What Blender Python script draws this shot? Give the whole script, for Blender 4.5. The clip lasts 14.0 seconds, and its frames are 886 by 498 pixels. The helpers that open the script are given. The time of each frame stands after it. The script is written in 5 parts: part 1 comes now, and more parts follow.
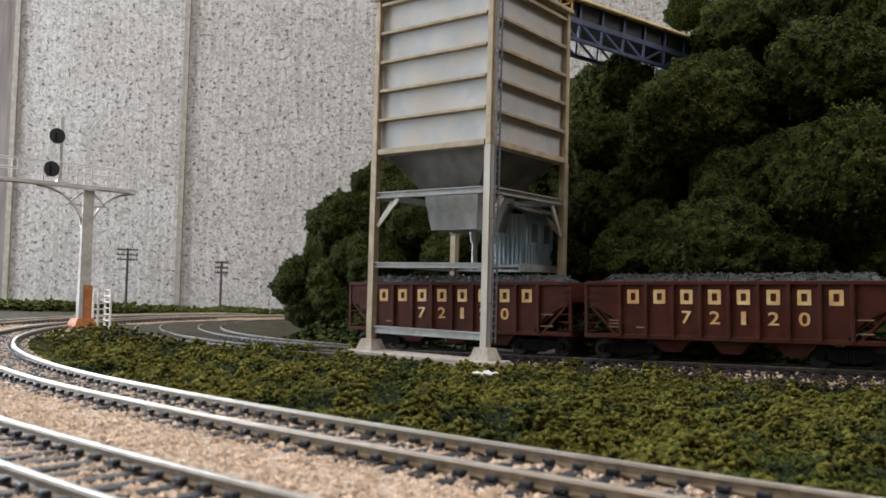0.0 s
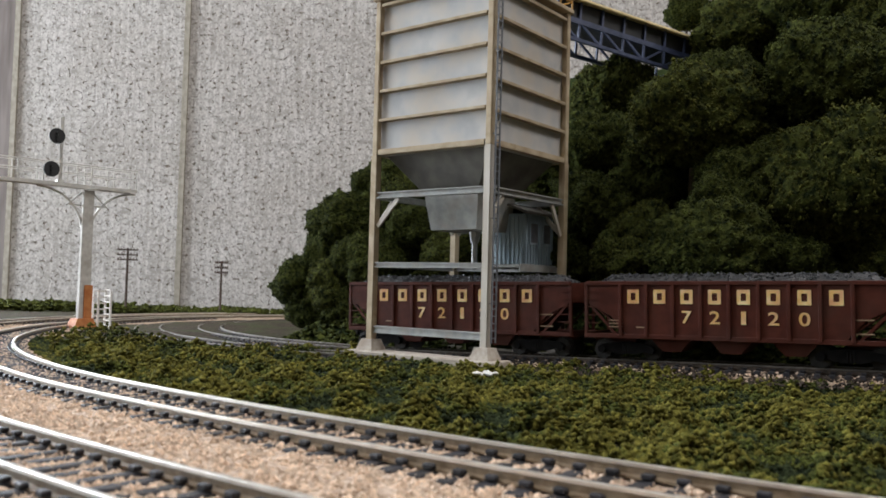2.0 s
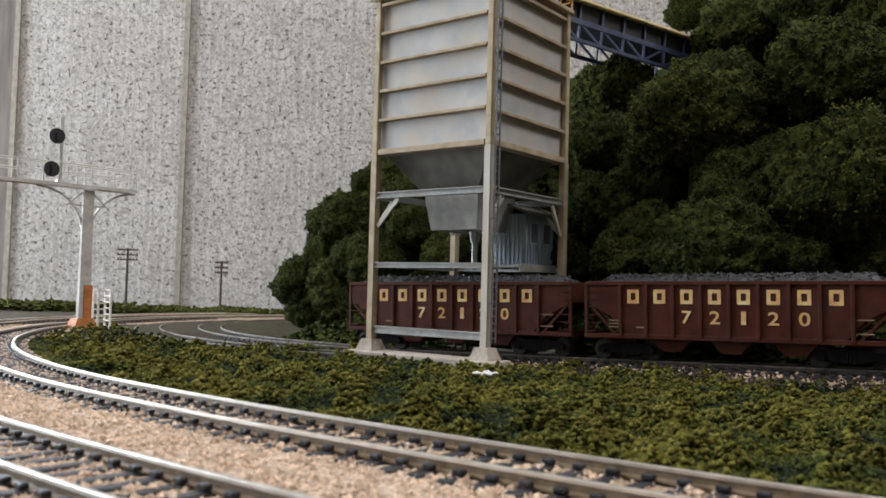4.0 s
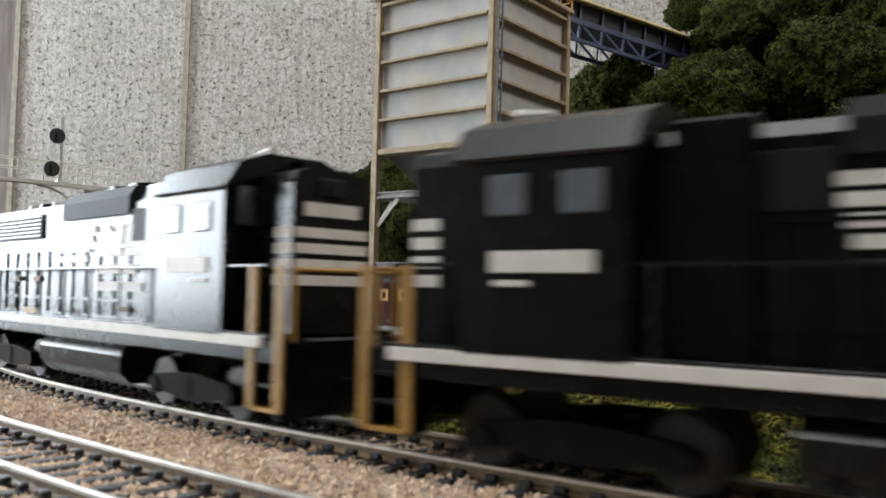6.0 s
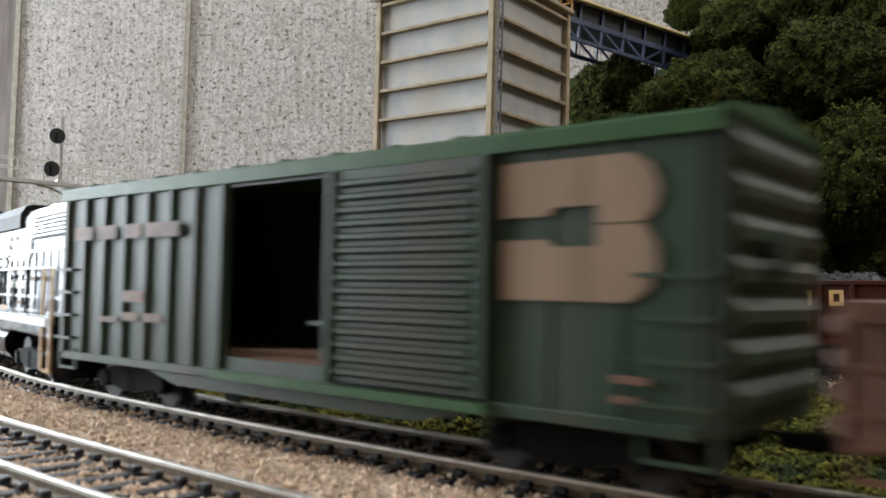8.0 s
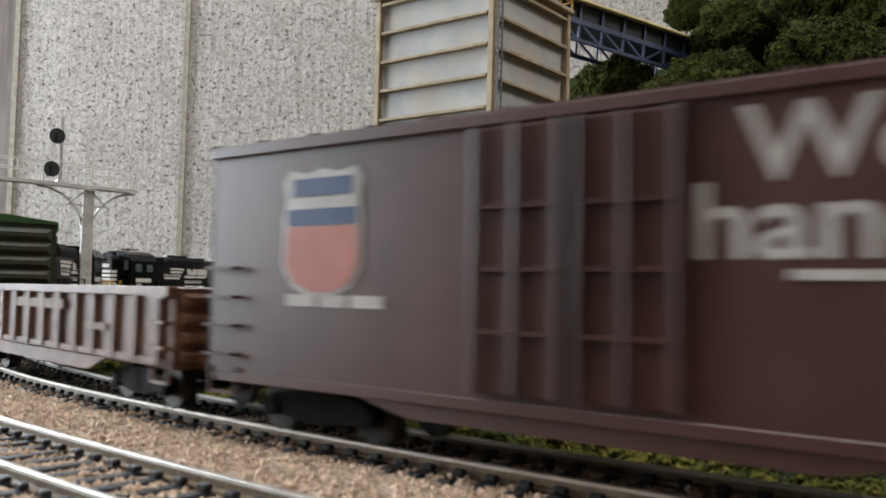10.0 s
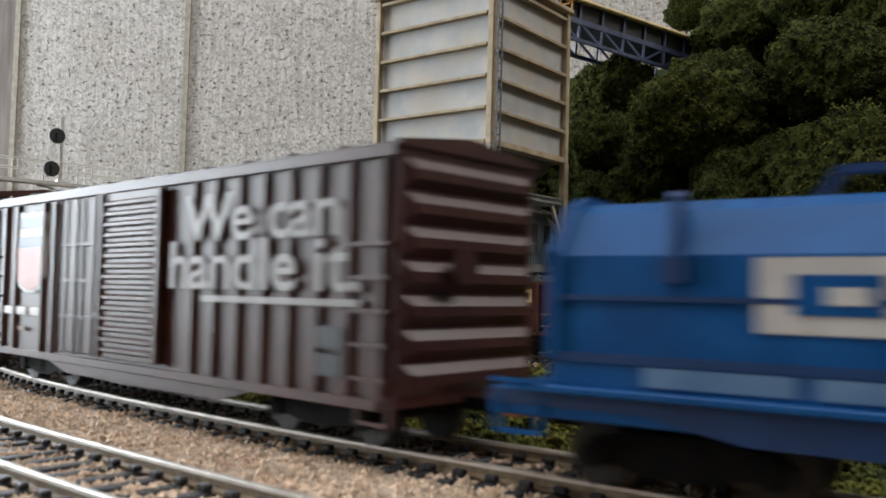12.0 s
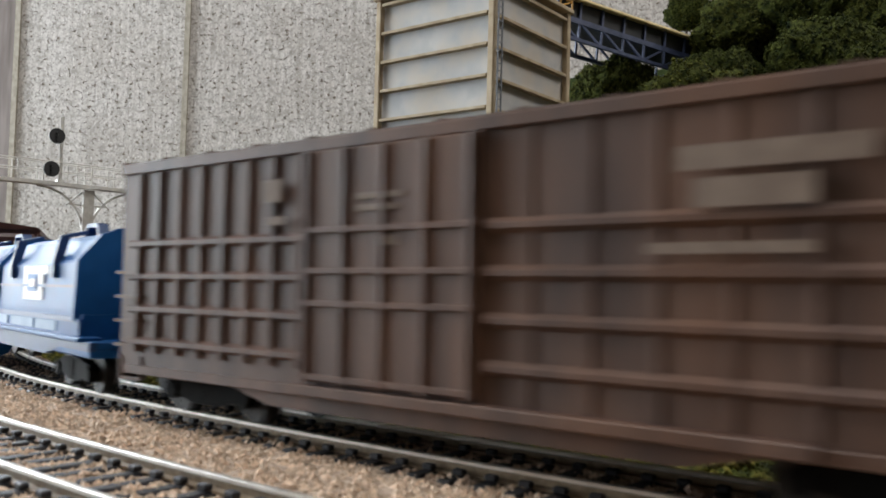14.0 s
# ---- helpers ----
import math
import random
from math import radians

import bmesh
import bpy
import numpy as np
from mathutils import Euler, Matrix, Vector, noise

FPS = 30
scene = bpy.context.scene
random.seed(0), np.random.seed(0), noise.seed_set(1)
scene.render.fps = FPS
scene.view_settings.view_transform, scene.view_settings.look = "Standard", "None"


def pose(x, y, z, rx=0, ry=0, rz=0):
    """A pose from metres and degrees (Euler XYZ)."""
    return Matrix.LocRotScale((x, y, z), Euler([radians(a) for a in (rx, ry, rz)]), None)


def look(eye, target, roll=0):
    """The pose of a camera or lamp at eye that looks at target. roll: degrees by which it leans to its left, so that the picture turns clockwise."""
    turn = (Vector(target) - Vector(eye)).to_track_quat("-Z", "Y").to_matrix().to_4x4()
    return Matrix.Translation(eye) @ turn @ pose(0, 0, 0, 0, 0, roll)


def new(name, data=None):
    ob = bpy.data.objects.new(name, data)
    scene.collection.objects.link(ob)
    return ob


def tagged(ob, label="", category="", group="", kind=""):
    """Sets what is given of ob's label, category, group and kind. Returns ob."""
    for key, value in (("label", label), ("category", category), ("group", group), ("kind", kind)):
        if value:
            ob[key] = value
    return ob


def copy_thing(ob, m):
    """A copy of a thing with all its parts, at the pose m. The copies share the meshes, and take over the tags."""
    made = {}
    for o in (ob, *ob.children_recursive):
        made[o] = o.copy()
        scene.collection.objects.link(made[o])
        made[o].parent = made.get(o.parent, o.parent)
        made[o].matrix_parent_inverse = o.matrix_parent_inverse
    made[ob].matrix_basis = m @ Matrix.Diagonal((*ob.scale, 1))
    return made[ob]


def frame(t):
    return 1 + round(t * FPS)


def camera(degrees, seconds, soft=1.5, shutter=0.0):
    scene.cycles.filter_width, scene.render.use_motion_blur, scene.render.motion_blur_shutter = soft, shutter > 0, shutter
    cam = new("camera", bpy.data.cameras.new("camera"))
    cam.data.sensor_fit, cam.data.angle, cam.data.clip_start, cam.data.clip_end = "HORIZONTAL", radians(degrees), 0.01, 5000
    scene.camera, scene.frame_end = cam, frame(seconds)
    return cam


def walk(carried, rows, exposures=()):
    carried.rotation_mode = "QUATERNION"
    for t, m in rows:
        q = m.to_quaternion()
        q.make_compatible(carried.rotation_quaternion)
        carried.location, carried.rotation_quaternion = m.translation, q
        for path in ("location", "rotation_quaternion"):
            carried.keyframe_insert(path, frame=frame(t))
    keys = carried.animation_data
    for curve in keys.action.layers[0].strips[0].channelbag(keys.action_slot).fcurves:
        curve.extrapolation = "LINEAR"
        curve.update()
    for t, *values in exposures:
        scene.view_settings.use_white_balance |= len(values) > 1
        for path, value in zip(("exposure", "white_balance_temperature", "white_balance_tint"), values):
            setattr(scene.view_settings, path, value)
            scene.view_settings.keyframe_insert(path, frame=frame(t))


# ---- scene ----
U = 0.00108          # one unit of the plan, in metres (the layout is built to 1:87)
EYE = 28.0           # eye above the main line's rail head, in units

# ---- camera ----
cam = camera(55.4, 14.0, soft=1.7, shutter=0.66)
TILT = radians(2.5)
eye = Vector((0, 0, EYE * U))
cam.data.dof.use_dof = True
cam.data.dof.focus_distance, cam.data.dof.aperture_fstop = 0.55, 58.0
stand = look(eye, eye + Vector((0, math.cos(TILT), math.sin(TILT))), 1.5)
walk(cam, [(0.0, stand), (14.0, stand)],
     exposures=[(0.0, 0.0, 6250, 13), (3.6, 0.0, 6250, 13), (5.2, 0.0, 6320, 11), (14.0, 0.0, 6320, 11)])

# ---- world and lights ----
world = bpy.data.worlds.new("room_world")
scene.world = world
world.use_nodes = True
wn = world.node_tree
sky = wn.nodes.new("ShaderNodeTexSky")
sky.sky_type = "NISHITA"
sky.sun_disc = False
sky.sun_elevation, sky.sun_rotation = radians(40), radians(250)
wn.links.new(sky.outputs[0], wn.nodes["Background"].inputs[0])
wn.nodes["Background"].inputs[1].default_value = 0.08


def area_lamp(name, place, target, w, h, watts, colour):
    d = bpy.data.lights.new(name, "AREA")
    d.shape, d.size, d.size_y, d.energy, d.color = "RECTANGLE", w, h, watts, colour
    ob = new(name, d)
    ob.matrix_world = look(Vector(place), Vector(target))
    return ob


# daylight of the corner window, in the side wall and the back wall, and the ceiling light above the layout
area_lamp("window_daylight_side", (-1.67, 0.74, 0.30), (0.0, 0.74, 0.27), 0.70, 0.92, 36, (0.88, 0.96, 1.0))
area_lamp("window_daylight_back", (-1.13, 1.18, 0.30), (-1.13, 0.0, 0.27), 0.86, 0.92, 38, (0.88, 0.96, 1.0))
area_lamp("ceiling_lamp", (-0.45, -0.12, 1.46), (-0.45, -0.12, 0.0), 1.1, 0.6, 13, (1.0, 0.98, 0.94))
area_lamp("ceiling_lamp_far", (1.40, 0.36, 1.46), (1.40, 0.36, 0.0), 0.9, 0.6, 28, (1.0, 0.97, 0.92))

# ---- materials ----
def node_mat(name, colour, colour2=None, scale=400, rough=0.7, metal=0.0, bump=0.0, bump_scale=None, detail=6,
             lo=0.35, hi=0.65, stretch=(1, 1, 1), rough2=None, dirt=None, dirt_scale=60, dirt_amount=0.5,
             per_object=0.0, per_island=0.0, spec=0.5):
    """Two colours mixed by grain, a second, larger layer of dirt, and a fine relief. Scales are in waves a metre."""
    m = bpy.data.materials.new(name)
    m.use_nodes = True
    nt = m.node_tree
    n, l = nt.nodes, nt.links
    b = n["Principled BSDF"]
    b.inputs["Metallic"].default_value = metal
    b.inputs["Roughness"].default_value = rough
    b.inputs["Specular IOR Level"].default_value = spec
    tc = n.new("ShaderNodeTexCoord")
    mp = n.new("ShaderNodeMapping")
    mp.inputs["Scale"].default_value = stretch
    l.new(tc.outputs["Object"], mp.inputs["Vector"])
    tex = n.new("ShaderNodeTexNoise")
    tex.inputs["Scale"].default_value, tex.inputs["Detail"].default_value = scale, detail
    l.new(mp.outputs[0], tex.inputs["Vector"])
    ramp = n.new("ShaderNodeValToRGB")
    ramp.color_ramp.elements[0].position, ramp.color_ramp.elements[1].position = lo, hi
    ramp.color_ramp.elements[0].color = (*colour, 1)
    ramp.color_ramp.elements[1].color = (*(colour2 or colour), 1)
    l.new(tex.outputs[0], ramp.inputs[0])
    out = ramp.outputs[0]
    if dirt:
        t2 = n.new("ShaderNodeTexNoise")
        t2.inputs["Scale"].default_value, t2.inputs["Detail"].default_value = dirt_scale, 5
        l.new(mp.outputs[0], t2.inputs["Vector"])
        r2 = n.new("ShaderNodeMapRange")
        r2.inputs[1].default_value, r2.inputs[2].default_value = 0.45, 0.7
        r2.inputs[4].default_value = dirt_amount
        l.new(t2.outputs[0], r2.inputs[0])
        mx = n.new("ShaderNodeMix")
        mx.data_type = "RGBA"
        l.new(r2.outputs[0], mx.inputs[0])
        l.new(out, mx.inputs[6])
        mx.inputs[7].default_value = (*dirt, 1)
        out = mx.outputs[2]
    if per_object or per_island:
        if per_object:
            src = n.new("ShaderNodeObjectInfo").outputs["Random"]
        else:
            src = n.new("ShaderNodeNewGeometry").outputs["Random Per Island"]
        mr = n.new("ShaderNodeMapRange")
        amount = per_object or per_island
        mr.inputs[3].default_value, mr.inputs[4].default_value = 1 - amount, 1 + amount
        l.new(src, mr.inputs[0])
        hsv = n.new("ShaderNodeHueSaturation")
        l.new(mr.outputs[0], hsv.inputs["Value"])
        l.new(out, hsv.inputs["Color"])
        out = hsv.outputs[0]
    l.new(out, b.inputs["Base Color"])
    if rough2 is not None:
        mr = n.new("ShaderNodeMapRange")
        mr.inputs[3].default_value, mr.inputs[4].default_value = rough, rough2
        l.new(tex.outputs[0], mr.inputs[0])
        l.new(mr.outputs[0], b.inputs["Roughness"])
    if bump:
        bt = n.new("ShaderNodeTexNoise")
        bt.inputs["Scale"].default_value, bt.inputs["Detail"].default_value = bump_scale or scale, 4
        l.new(mp.outputs[0], bt.inputs["Vector"])
        bp = n.new("ShaderNodeBump")
        bp.inputs["Strength"].default_value, bp.inputs["Distance"].default_value = bump, 0.0006
        l.new(bt.outputs[0], bp.inputs["Height"])
        l.new(bp.outputs[0], b.inputs["Normal"])
    return m


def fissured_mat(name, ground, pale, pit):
    """Pitted mineral-fibre board: uneven ground, faint upright stripes, and small pits with depth, their shade put in
    as dark colour.
    """
    m = bpy.data.materials.new(name)
    m.use_nodes = True
    n, l = m.node_tree.nodes, m.node_tree.links
    b = n["Principled BSDF"]
    b.inputs["Roughness"].default_value = 0.92
    b.inputs["Specular IOR Level"].default_value = 0.2
    tc = n.new("ShaderNodeTexCoord")

    def cloud(scale, stretch, lo, hi, detail=3):
        mp = n.new("ShaderNodeMapping")
        mp.inputs["Scale"].default_value = stretch
        l.new(tc.outputs["Object"], mp.inputs["Vector"])
        t = n.new("ShaderNodeTexNoise")
        t.inputs["Scale"].default_value, t.inputs["Detail"].default_value = scale, detail
        l.new(mp.outputs[0], t.inputs["Vector"])
        r = n.new("ShaderNodeMapRange")
        r.inputs[1].default_value, r.inputs[2].default_value = lo, hi
        l.new(t.outputs[0], r.inputs[0])
        return r.outputs[0]

    def mix(fac, a, c):
        x = n.new("ShaderNodeMix")
        x.data_type = "RGBA"
        l.new(fac, x.inputs[0])
        for k, v in ((6, a), (7, c)):
            if isinstance(v, tuple):
                x.inputs[k].default_value = (*v, 1)
            else:
                l.new(v, x.inputs[k])
        return x.outputs[2]
    col = mix(cloud(18, (1, 1, 1), .3, .7), ground, pale)
    # narrow paler stripes, about 10 mm apart, for ribs pressed into the board; colour only
    wave = n.new("ShaderNodeTexWave")
    wave.inputs["Scale"].default_value, wave.inputs["Distortion"].default_value = 31, 2.2
    wave.inputs["Detail"].default_value, wave.inputs["Detail Scale"].default_value = 2, 0.6
    l.new(tc.outputs["Object"], wave.inputs["Vector"])
    ribs = n.new("ShaderNodeMapRange")
    ribs.inputs[1].default_value, ribs.inputs[2].default_value, ribs.inputs[4].default_value = .62, 1.0, .45
    l.new(wave.outputs[1], ribs.inputs[0])
    col = mix(ribs.outputs[0], col, tuple(min(1, v * 1.14) for v in pale))
    col = mix(cloud(150, (1, 1, .05), .50, .72, 1), col, tuple(v * .92 for v in ground))
    col = mix(cloud(400, (1, 1, .8), .46, .70, 4), col, tuple(v * .60 for v in ground))
    col = mix(cloud(95, (1, 1, 1.2), .52, .66, 4), col, tuple(v * .74 for v in ground))
    col = mix(cloud(330, (1, 1, .8), .58, .72, 3), col, tuple(min(1, v * 1.2) for v in pale))
    # the dark pit colour paints the shade inside the recesses that the bump makes
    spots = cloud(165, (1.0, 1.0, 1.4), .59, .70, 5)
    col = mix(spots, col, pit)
    l.new(col, b.inputs["Base Color"])
    bp = n.new("ShaderNodeBump")
    bp.invert = True
    bp.inputs["Strength"].default_value, bp.inputs["Distance"].default_value = 0.9, 0.002
    l.new(spots, bp.inputs["Height"])
    l.new(bp.outputs[0], b.inputs["Normal"])
    return m


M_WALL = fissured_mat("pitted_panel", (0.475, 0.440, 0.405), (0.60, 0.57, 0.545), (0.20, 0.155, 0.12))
M_SEAM = node_mat("wall_seam", (0.28, 0.25, 0.20), (0.40, 0.36, 0.30), 120, 0.8, bump=0.4)
M_PLAIN = node_mat("room_panelling", (0.13, 0.105, 0.08), (0.17, 0.14, 0.11), 6, 0.8)
M_CEIL = node_mat("ceiling_paint", (0.78, 0.76, 0.72), (0.82, 0.80, 0.76), 5, 0.9)
M_BROWN = node_mat("dark_panelling", (0.15, 0.125, 0.115), (0.26, 0.225, 0.21), 90, 0.6, stretch=(1, 1, 0.1), spec=0.2)
M_SOIL = node_mat("soil", (0.030, 0.024, 0.018), (0.075, 0.058, 0.042), 500, 0.95, bump=0.8, dirt=(0.05, 0.07, 0.02), dirt_scale=40, spec=0.05)
M_BALLAST = node_mat("pink_ballast", (0.45, 0.315, 0.22), (0.73, 0.57, 0.43), 900, 0.9, bump=0.7, bump_scale=1500, per_island=0.35)
M_BEDDING = node_mat("ballast_bed", (0.31, 0.215, 0.155), (0.60, 0.47, 0.365), 800, 0.95, bump=1.0, bump_scale=900)
M_GREYBED = node_mat("grey_ballast", (0.026, 0.021, 0.018), (0.085, 0.066, 0.054), 900, 0.95, bump=1.0, bump_scale=900, per_island=0.3, spec=0.05)
M_TIE = node_mat("plastic_tie", (0.012, 0.012, 0.016), (0.032, 0.029, 0.032), 700, 0.55, bump=0.3, per_object=0.4, spec=0.3)
M_RAIL = node_mat("nickel_rail", (0.74, 0.70, 0.64), (0.86, 0.82, 0.76), 300, 0.30, 0.95, rough2=0.46)
M_RUSTRAIL = node_mat("brown_rail_web", (0.15, 0.105, 0.062), (0.26, 0.20, 0.135), 500, 0.33, 0.0, bump=0.1)
M_DULLWEB = node_mat("painted_rail_web", (0.04, 0.032, 0.025), (0.10, 0.075, 0.058), 500, 0.6, bump=0.2, spec=0.2)
M_TURF = node_mat("green_turf", (0.022, 0.029, 0.006), (0.078, 0.084, 0.017), 700, 1.0, bump=1.0, bump_scale=1200, per_island=0.5, spec=0.1)
M_TURF2 = node_mat("yellow_turf", (0.058, 0.058, 0.010), (0.150, 0.132, 0.026), 700, 1.0, bump=1.0, bump_scale=1200, per_island=0.4, spec=0.1)
M_TURF3 = node_mat("dark_turf", (0.011, 0.017, 0.007), (0.032, 0.040, 0.016), 700, 1.0, bump=1.0, bump_scale=1200, per_island=0.4, spec=0.1)
M_LEAF = node_mat("foam_leaf", (0.006, 0.010, 0.003), (0.070, 0.080, 0.018), 260, 1.0, bump=1.0, bump_scale=900, per_island=0.22, spec=0.1)
M_LEAF2 = node_mat("bright_foam_leaf", (0.009, 0.014, 0.004), (0.096, 0.098, 0.021), 260, 1.0, bump=1.0, bump_scale=900, per_island=0.22, spec=0.1)
M_CORE = node_mat("tree_gap_shade", (0.010, 0.016, 0.005), (0.026, 0.036, 0.011), 300, 1.0, spec=0.05)
M_TRUNK = node_mat("twig_bark", (0.04, 0.03, 0.02), (0.09, 0.065, 0.045), 400, 0.9, bump=0.6)
M_TOWERSKIN = node_mat("weathered_grey_sheet", (0.37, 0.37, 0.37), (0.49, 0.475, 0.45), 70, 0.7, dirt=(0.40, 0.31, 0.20), dirt_scale=35, dirt_amount=0.6, bump=0.1)
M_TOWERFRAME = node_mat("tan_steel_frame", (0.34, 0.26, 0.155), (0.50, 0.405, 0.275), 160, 0.7, dirt=(0.20, 0.12, 0.06), dirt_scale=80, dirt_amount=0.5)
M_POST = node_mat("pale_steel_post", (0.42, 0.38, 0.31), (0.56, 0.52, 0.46), 160, 0.6, stretch=(1, 1, 0.15), dirt=(0.26, 0.18, 0.10), dirt_scale=90, dirt_amount=0.5)
M_GREYSTEEL = node_mat("grey_steel", (0.26, 0.27, 0.26), (0.36, 0.36, 0.34), 200, 0.6, dirt=(0.22, 0.17, 0.12), dirt_scale=70)
M_DARKSHEET = node_mat("dark_hopper_sheet", (0.10, 0.095, 0.085), (0.17, 0.16, 0.14), 80, 0.8, dirt=(0.05, 0.045, 0.04), dirt_scale=50)
M_CONCRETE = node_mat("concrete", (0.34, 0.29, 0.24), (0.46, 0.41, 0.35), 300, 0.9, bump=0.4, dirt=(0.24, 0.18, 0.13), dirt_scale=60)
M_LADDER = node_mat("dark_ladder", (0.05, 0.055, 0.065), (0.10, 0.10, 0.11), 300, 0.5)
M_RUNG = node_mat("galvanised_ladder", (0.13, 0.14, 0.16), (0.21, 0.22, 0.24), 300, 0.5)
M_DULLRAIL = node_mat("dull_rail_head", (0.13, 0.115, 0.10), (0.22, 0.195, 0.17), 300, 0.5, 0.6)
M_NAVY = node_mat("navy_truss", (0.030, 0.042, 0.09), (0.060, 0.075, 0.14), 200, 0.5)
M_CREAM = node_mat("cream_roof", (0.74, 0.57, 0.26), (0.84, 0.70, 0.40), 150, 0.6)
M_CABIN = node_mat("blue_grey_cabin", (0.20, 0.26, 0.30), (0.30, 0.37, 0.41), 150, 0.7, stretch=(1, 1, 0.3), bump=0.2)
M_SILVER = node_mat("aluminium_paint", (0.52, 0.51, 0.49), (0.64, 0.62, 0.58), 300, 0.45, 0.1, dirt=(0.42, 0.33, 0.24), dirt_scale=70, dirt_amount=0.4, spec=0.2)
# aluminium paint darkened for the mast alone, to offset the window light on it
M_MAST = node_mat("dimmed_mast_paint", (0.44, 0.42, 0.39), (0.55, 0.53, 0.49), 300, 0.6, dirt=(0.20, 0.15, 0.10), dirt_scale=70, dirt_amount=0.5, spec=0.1)
M_ORANGE = node_mat("orange_rust_paint", (0.36, 0.10, 0.02), (0.50, 0.20, 0.06), 180, 0.7)
M_BLACK = node_mat("signal_black", (0.008, 0.008, 0.009), (0.015, 0.015, 0.016), 200, 0.5)
M_POLE = node_mat("brown_pole", (0.045, 0.030, 0.022), (0.085, 0.055, 0.04), 200, 0.8)
M_OXIDE = node_mat("oxide_hopper_paint", (0.048, 0.0095, 0.0045), (0.075, 0.0175, 0.009), 160, 0.6, spec=0.2, dirt=(0.055, 0.026, 0.018), dirt_scale=50, dirt_amount=0.55, bump=0.1)
M_GOLD = node_mat("faded_yellow_letter", (0.66, 0.40, 0.11), (0.82, 0.66, 0.36), 240, 0.6, dirt=(0.50, 0.16, 0.05), dirt_scale=120, dirt_amount=0.8)
M_COAL = node_mat("coal", (0.009, 0.009, 0.010), (0.034, 0.034, 0.036), 900, 0.5, bump=1.0, bump_scale=1200)
M_TRUCK = node_mat("truck_iron", (0.003, 0.003, 0.003), (0.008, 0.007, 0.0065), 300, 0.65, spec=0.05)
M_WHEEL = node_mat("wheel_steel", (0.012, 0.011, 0.010), (0.03, 0.028, 0.026), 300, 0.45, 0.3)
M_LOCO = node_mat("gloss_black_paint", (0.0015, 0.0017, 0.0024), (0.004, 0.0042, 0.005), 200, 0.22, rough2=0.31, spec=0.36)
M_GRILLE = node_mat("grille_black", (0.005, 0.005, 0.006), (0.012, 0.012, 0.013), 300, 0.6, spec=0.2)
M_WHITE = node_mat("white_stripe", (0.62, 0.58, 0.53), (0.72, 0.68, 0.63), 200, 0.5)
M_YELLOW = node_mat("yellow_handrail", (0.30, 0.155, 0.018), (0.42, 0.23, 0.04), 200, 0.5)
M_GLASS = node_mat("pale_cab_window", (0.09, 0.10, 0.115), (0.14, 0.155, 0.17), 150, 0.15)
M_GREEN = node_mat("faded_green_paint", (0.016, 0.036, 0.017), (0.034, 0.056, 0.032), 140, 0.46, stretch=(1, 1, 0.12), dirt=(0.06, 0.038, 0.028), dirt_scale=75, dirt_amount=0.8, spec=0.45)
M_GREENROOF = node_mat("green_roof", (0.03, 0.078, 0.026), (0.048, 0.105, 0.04), 140, 0.45, spec=0.3)
M_BUFF = node_mat("buff_emblem", (0.20, 0.125, 0.07), (0.29, 0.19, 0.115), 140, 0.6, stretch=(1, 1, .15), dirt=(0.12, 0.09, 0.06), dirt_scale=90, dirt_amount=0.7)
M_RUST = node_mat("rusty_gondola", (0.10, 0.042, 0.026), (0.20, 0.10, 0.06), 110, 0.55, dirt=(0.05, 0.026, 0.02), dirt_scale=60, dirt_amount=0.7, bump=0.2)
M_UPRED = node_mat("boxcar_red_gloss", (0.060, 0.018, 0.013), (0.080, 0.026, 0.019), 120, 0.38, rough2=0.47, dirt=(0.05, 0.02, 0.016), dirt_scale=40, spec=0.85)
M_UPRED2 = node_mat("boxcar_red_satin", (0.046, 0.0135, 0.009), (0.068, 0.021, 0.0145), 120, 0.39, rough2=0.48, dirt=(0.04, 0.018, 0.014), dirt_scale=40, spec=0.48)
M_BROWNCAR = node_mat("boxcar_brown_matt", (0.062, 0.032, 0.022), (0.125, 0.066, 0.043), 150, 0.5, rough2=0.62, stretch=(1, 1, 0.2), dirt=(0.15, 0.062, 0.026), dirt_scale=70, dirt_amount=0.5)
M_BLUE = node_mat("blue_coil_paint", (0.003, 0.058, 0.20), (0.006, 0.080, 0.255), 120, 0.43, rough2=0.53, spec=0.2, dirt=(0.01, 0.04, 0.12), dirt_scale=50, dirt_amount=0.4)
M_DKBLUE = node_mat("blue_bracket_sill_shade", (0.004, 0.026, 0.095), (0.006, 0.038, 0.13), 120, 0.5)
M_PALEBLUE = node_mat("pale_blue_lettering", (0.07, 0.15, 0.27), (0.13, 0.22, 0.35), 120, 0.5)
M_DUST = node_mat("dusty_lettering", (0.16, 0.11, 0.08), (0.22, 0.16, 0.12), 200, 0.7)
M_LETTER = node_mat("white_lettering", (0.46, 0.43, 0.405), (0.56, 0.53, 0.50), 200, 0.38, rough2=0.46, dirt=(0.30, 0.22, 0.19), dirt_scale=60, dirt_amount=0.5)
M_WORNLETTER = node_mat("worn_grey_lettering", (0.23, 0.205, 0.19), (0.30, 0.275, 0.26), 200, 0.40, rough2=0.48, dirt=(0.14, 0.09, 0.075), dirt_scale=90, dirt_amount=0.5)
M_SHIELDRED = node_mat("shield_red", (0.42, 0.13, 0.10), (0.50, 0.18, 0.14), 120, 0.45)
M_SHIELDBLUE = node_mat("shield_blue", (0.02, 0.045, 0.13), (0.03, 0.06, 0.16), 120, 0.45)
M_WOOD = node_mat("car_floor_wood", (0.16, 0.09, 0.055), (0.24, 0.14, 0.09), 200, 0.8, stretch=(0.1, 1, 1))


